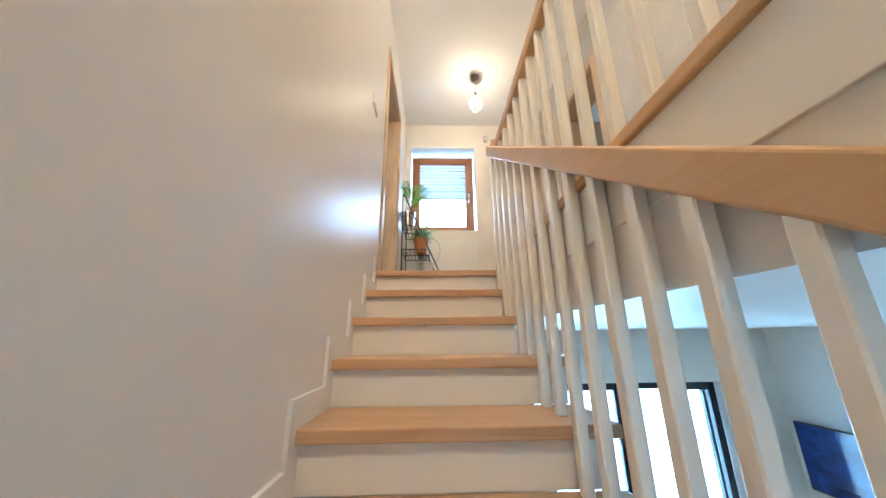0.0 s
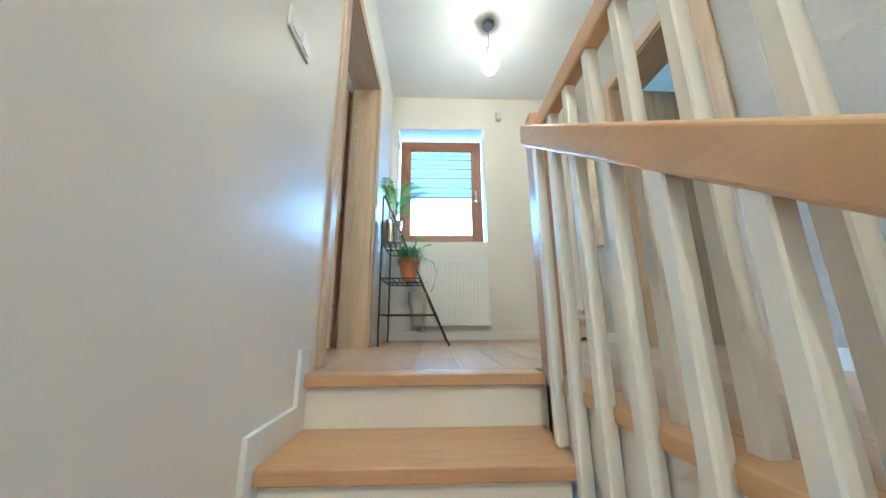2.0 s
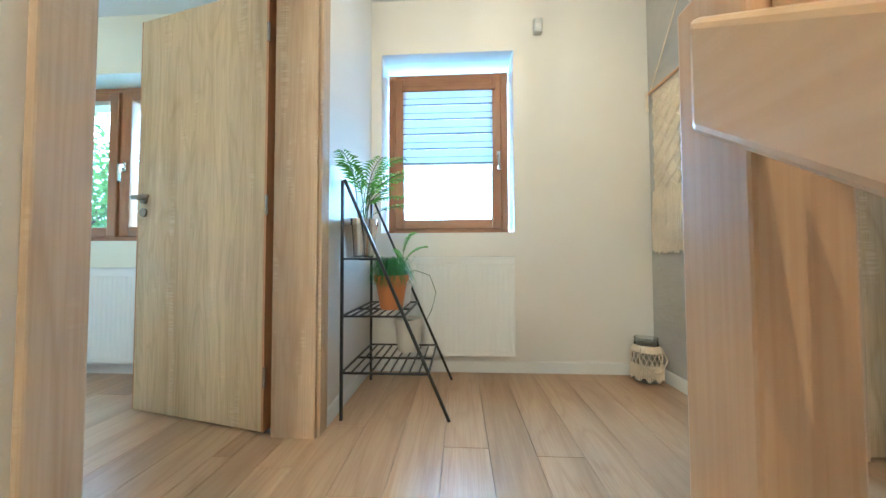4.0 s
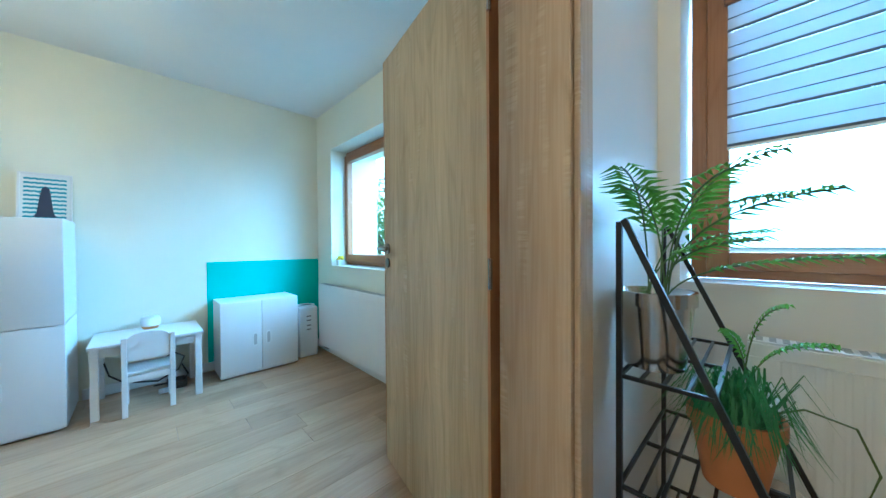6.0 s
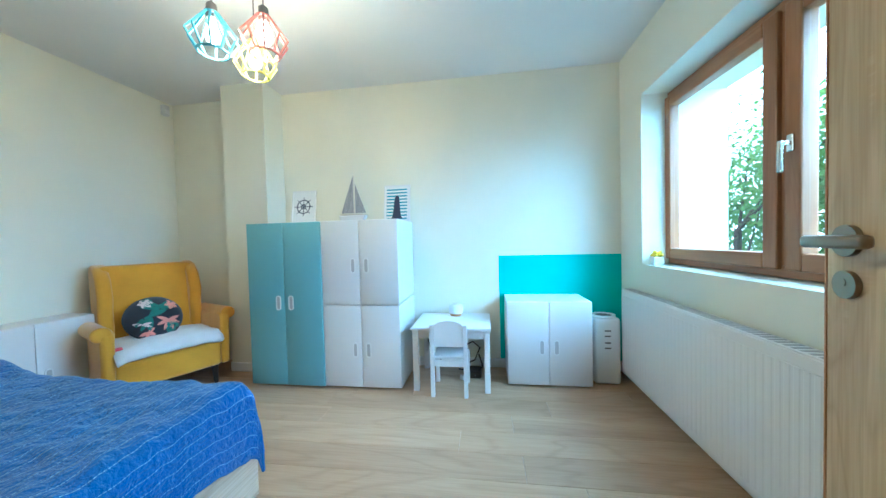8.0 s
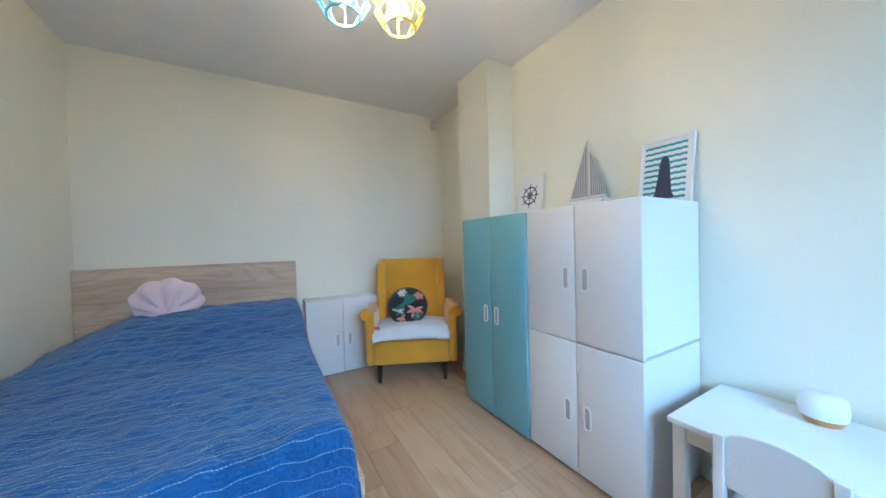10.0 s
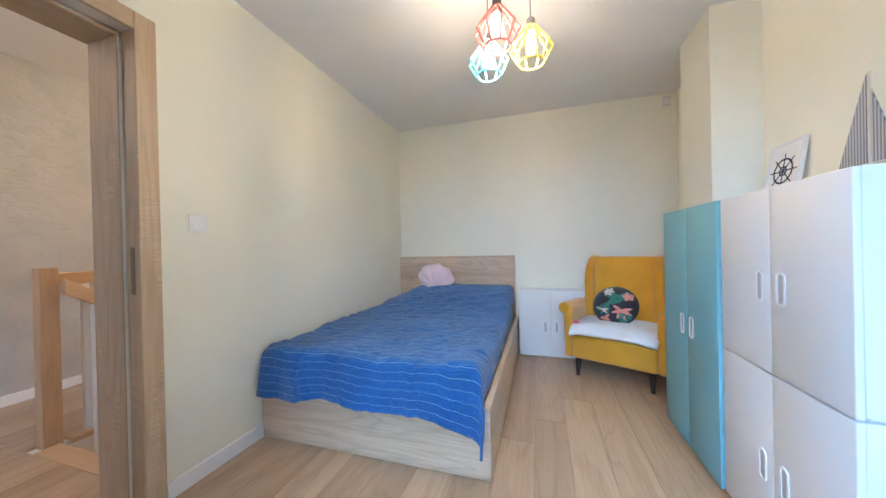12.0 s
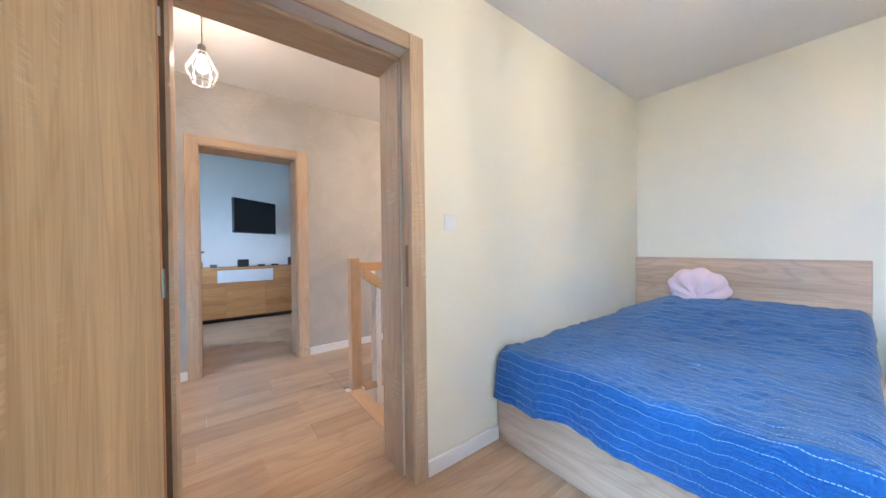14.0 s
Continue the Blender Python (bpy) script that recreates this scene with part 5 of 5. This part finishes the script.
# ---- wing chair ----
CH = pose(-2.93, 0.52, 0, 0, 0, -25) @ Matrix.Diagonal((1, 1, 0.955, 1))
wc = thing("wing_armchair", "mustard yellow velvet wing armchair with dark legs", "armchair", CH)
part("seat_base", box(-0.31, 0.31, -0.23, 0.345, 0.15, 0.36, bevel=0.03, seg=4), M_MUST, wc, "", True)
part("seat_cushion", box(-0.295, 0.295, -0.2, 0.355, 0.355, 0.43, bevel=0.034, seg=4), M_MUST, wc, "", True)
bm = bmesh.new()


def back_profile(u, v):
    x = (u - 0.5) * 0.56 * (0.92 + 0.1 * v)
    z = 0.36 + v * 0.665
    y = -0.13 - 0.085 * v + 0.02 * math.cos((u - 0.5) * 3.0) * (1 - v)
    return x, y, z


sheet(bm, 12, 14, back_profile)
bk = part("backrest", bm, M_MUST, wc, "", True)
sd = bk.modifiers.new("thickness", "SOLIDIFY")
sd.thickness, sd.offset = 0.09, -1.0
bk.modifiers.new("round", "BEVEL").width = 0.02
subdivide(bk, 1)
for s in (-1, 1):
    bm = bmesh.new()
    out = [(-0.22, 0.40), (-0.285, 0.97), (-0.275, 1.02), (-0.22, 1.04), (-0.14, 1.015), (-0.06, 0.93), (-0.01, 0.79), (-0.03, 0.68), (-0.02, 0.57), (-0.04, 0.40)]
    slab(bm, out, "x", s * 0.272 - 0.042, s * 0.272 + 0.042)
    w = part("wing", bm, M_MUST, wc, "", True)
    soften(w, 0.022, 3)
    bm = bmesh.new()
    out = [(-0.20, 0.15), (0.345, 0.15), (0.35, 0.40), (0.36, 0.56), (0.335, 0.60), (0.25, 0.61), (0.05, 0.58), (-0.20, 0.60)]
    slab(bm, out, "x", s * 0.335 - 0.035, s * 0.335 + 0.035)
    a = part("armrest", bm, M_MUST, wc, "", True)
    soften(a, 0.024, 3)
    bm = bmesh.new()
    rod(bm, (s * 0.362, -0.15, 0.575), (s * 0.362, 0.35, 0.585), 0.052, n=20)
    ro = part("arm_roll", bm, M_MUST, wc, "", True)
    soften(ro, 0.014, 3)
    for y, dy in ((0.30, 0.02), (-0.17, -0.04)):
        part("leg", rod(bmesh.new(), (s * 0.265, y + dy, 0), (s * 0.265, y, 0.151), 0.014, 0.024, 12), M_RUBBER, wc, "dark tapered wooden leg", True)
bm = bmesh.new()
sheet(bm, 26, 22, lambda u, v: ((u - 0.5) * 0.60 * (1 + 0.03 * math.sin(v * 9)), -0.10 + v * 0.475 + 0.012 * math.sin(u * 8), 0.447 + 0.012 * noise.noise((u * 6, v * 6, 1.0)) - 0.07 * max(0, v - 0.86) / 0.14 - 0.02 * abs(2 * u - 1) ** 6))
sdp = solid("seat_pad", bm, M_PADW, "white fluffy fleece pad on the armchair seat", "seat pad", smooth=True, m=CH)
sd = sdp.modifiers.new("thickness", "SOLIDIFY")
sd.thickness, sd.offset = 0.03, 0.5
M_FLORA = fabric("dark_cushion_cloth", (0.012, 0.016, 0.026), 300, 0.3, 0.85, 0.4)
M_PETAL = fabric("coral_print", (0.72, 0.26, 0.20), 300, 0.2, 0.85, 0.3)
M_PETALW = fabric("pale_print", (0.74, 0.60, 0.56), 300, 0.15, 0.85, 0.3)
M_LEAFP = fabric("leaf_print", (0.03, 0.17, 0.13), 300, 0.35, 0.85, 0.3)
CPROF = [(0.0, 0.075), (0.08, 0.07), (0.15, 0.045), (0.183, 0.012), (0.19, 0.0)]


def cushion_height(r):
    for (r0, h0), (r1, h1) in zip(CPROF, CPROF[1:]):
        if r <= r1:
            return h0 + (h1 - h0) * (r - r0) / (r1 - r0)
    return 0.0


def petals(bm, cx, cy, length, width, angles):
    """Pointed petals printed on the cushion's front, following its curve."""
    for a in angles:
        a = radians(a)
        d, s = Vector((math.cos(a), math.sin(a))), Vector((-math.sin(a), math.cos(a)))
        left, right, mid = [], [], []
        for k in range(6):
            t = k / 5
            w = width * math.sin(math.pi * min(1.0, 0.12 + t * 0.88)) ** 0.8
            for row, o in ((left, w), (mid, 0.0), (right, -w)):
                p = Vector((cx, cy)) + d * (length * t) + s * o
                if p.length > 0.18:
                    p = p.normalized() * 0.18
                row.append(bm.verts.new((p.x, p.y, cushion_height(p.length) + 0.0016)))
        for k in range(5):
            for u, v in ((left, mid), (mid, right)):
                f = (u[k], u[k + 1], v[k + 1], v[k])
                bm.faces.new(f)


rc = thing("round_cushion", "round dark cushion with a tropical flower print", "cushion", CH @ pose(0.035, 0.065, 0.595, -66, 0, 0) @ Matrix.Diagonal((0.94, 0.94, 1, 1)))
bm = bmesh.new()
lathe(bm, [(0.002, -0.075), (0.08, -0.07), (0.15, -0.045), (0.183, -0.012), (0.19, 0.0), (0.183, 0.012), (0.15, 0.045), (0.08, 0.07), (0.002, 0.075)], 40)
part("body", bm, M_FLORA, rc, "", True)
for nm, mat, lb, blooms in (
        ("leaf_print", M_LEAFP, "dark green palm leaves", ((0.04, 0.0, 0.13, 0.02, (35, 60, 85, 200, 230)), (-0.03, -0.06, 0.12, 0.022, (190, 215, 320, 345)), (-0.06, 0.08, 0.10, 0.02, (100, 130, 160)), (0.02, -0.10, 0.09, 0.02, (280, 310)))),
        ("flower_print", M_PETAL, "coral pink flower", ((-0.07, 0.055, 0.085, 0.014, (20, 65, 110, 160, 200, 330)), (0.06, 0.13, 0.05, 0.012, (10, 80, 150, 220)), (-0.11, -0.085, 0.05, 0.018, (0, 70, 140, 210, 290)))),
        ("flower_print", M_PETALW, "pale pink flower", ((0.05, -0.12, 0.05, 0.016, (0, 60, 120, 180, 240, 300)), (0.09, 0.06, 0.06, 0.010, (150, 185, 340))))):
    for bloom in blooms:
        bm = bmesh.new()
        petals(bm, *bloom)
        part(nm, bm, mat, rc, lb)
solid("pink_toy", box(-0.025, 0.025, -0.02, 0.02, 0, 0.022, bevel=0.008), paint("pink_plastic", (0.7, 0.08, 0.12), 0.5), "small pink toy on the armchair", "toy", m=CH @ pose(0.285, 0.30, 0.446))

# ---- bedroom lamp ----
lx, ly = -2.135, 2.04
solid("ceiling_canopy", lathe(bmesh.new(), [(0.002, -0.03), (0.085, -0.03), (0.09, -0.024), (0.09, 0.0)], 32), M_GREYM, "round grey ceiling plate of the pendant cluster", "ceiling lamp", smooth=True, m=pose(lx, ly, CEIL))
for x, y, z, mat, c in ((-2.043, 1.962, 2.135, M_CAGEB, "blue"), (-2.25, 2.0, 2.135, M_CAGEY, "yellow"), (-2.112, 2.157, 2.145, M_CAGER, "red")):
    pendant("pendant_lamp", c + " wire cage pendant lamp with a lit bulb", x, y, CEIL, z, 0.098, 0.175, 10, mat, 12.0, False, 0.0075)

# ---- outdoors ----
hs = thing("neighbour_house", "white rendered neighbouring house with a brown roof", "house", pose(1.5, 26, -3.2))
part("wall", box(-7, 9, 0, 8, 0, 5.2), paint("white_render", (0.80, 0.79, 0.76), 0.8, 0.03, 20, 0.1), hs)
bm = bmesh.new()
slab(bm, [(-0.6, 5.0), (4, 8.2), (8.6, 5.0), (8.6, 4.8), (4, 7.95), (-0.6, 4.8)], "x", -7.5, 9.5)
part("roof", bm, paint("brown_tile", (0.22, 0.10, 0.06), 0.8, 0.2, 12, 0.5, 0.03), hs)


def tree(m, seed, h=7.0, crown=2.4, leaves=2600):
    rng = random.Random(seed)
    t = thing("tree", "leafy green garden tree in sunlight", "tree", m, "garden trees")
    bm = bmesh.new()
    rod(bm, (0, 0, 0), (0.1, 0, h * 0.55), 0.16, 0.09, 10)
    tips = []
    for i in range(14):
        a, z = rng.uniform(0, 6.28), h * rng.uniform(0.25, 0.55)
        e = Vector((math.cos(a) * crown * rng.uniform(0.4, 0.8), math.sin(a) * crown * rng.uniform(0.4, 0.8), z + h * rng.uniform(0.12, 0.4)))
        rod(bm, (0.1 * z / h, 0, z), e, 0.05, 0.015, 6)
        tips.append(e)
    part("trunk", bm, paint("bark", (0.10, 0.07, 0.05), 0.9, 0.2, 20, 0.6, 0.02), t)
    bm = bmesh.new()
    for i in range(leaves):
        c = rng.choice(tips)
        p = c + Vector((rng.gauss(0, 0.7), rng.gauss(0, 0.7), rng.gauss(0, 0.65)))
        d = Vector((rng.uniform(-1, 1), rng.uniform(-1, 1), rng.uniform(-0.6, 0.6))).normalized()
        s = d.cross(Vector((rng.uniform(-1, 1), rng.uniform(-1, 1), 1))).normalized()
        l, w = rng.uniform(0.12, 0.22), rng.uniform(0.05, 0.085)
        bm.faces.new([bm.verts.new(q) for q in (p, p + d * l * 0.5 + s * w, p + d * l, p + d * l * 0.5 - s * w)])
    part("crown", bm, leafy("garden_leaf", (0.12, 0.24, 0.06), (0.30, 0.48, 0.14), 0.55, 0.6, 3), t)
    return t


t1 = tree(pose(-11.0, 10.4, -3.2), 11, 8.0, 3.0, 9500)
copy_thing(t1, pose(-8.2, 14.5, -3.2, 0, 0, 130))
copy_thing(t1, pose(-15.5, 12.5, -3.2, 0, 0, 60))
copy_thing(t1, pose(6.5, 13.0, -3.2, 0, 0, 220))


# ---- floor planks, last ----


def planks(floor_name, x0, x1, y0, y1, w, seed, avoid=None):
    """Oak boards laid along y, each one an object of its own under the floor."""
    rng = random.Random(seed)
    base = bpy.data.objects[floor_name]
    cache = {}
    x = x0
    while x < x1 - 0.02:
        xe = min(x + w, x1)
        y = y0 - rng.uniform(0.1, 1.4)
        while y < y1:
            ln = rng.choice((1.2, 1.5, 1.8))
            a, b = max(y, y0), min(y + ln, y1)
            y += ln
            if b - a < 0.04:
                continue
            key = (round(xe - x, 3), round(b - a, 3))
            if key not in cache:
                cache[key] = mesh_of("plank", box(0.0006, xe - x - 0.0006, 0.0006, b - a - 0.0006, -0.0155, 0.0, bevel=0.0012, seg=1), M_FLOOR)
            o = new("plank", cache[key])
            o.parent, o.location = base, (x, a, 0)
        x = xe


planks("floor_slab_bedroom", BX0 + 0.001, WX0, BY0, BY1, 0.185, 1)
planks("floor_slab_bedroom", WX0, WX1, DY0 + 0.008, DY1 + 0.05, 0.136, 5)
planks("floor_slab_hall", WX1, HX1, LAND + 0.111, HY1, 0.185, 2)
planks("floor_slab_gallery", EDGE + 0.0755, HX1, BACK, LAND + 0.11, 0.185, 3)
planks("floor_slab_tv_room", HX1, TVX, FY0 + 0.022, FY1 - 0.022, 0.185, 4)
planks("floor_slab_tv_room", HX1 + 0.262, TVX, FY1 - 0.022, 4.3, 0.185, 6)
planks("floor_slab_tv_room", HX1 + 0.262, TVX, 0.2, FY0 + 0.022, 0.185, 7)
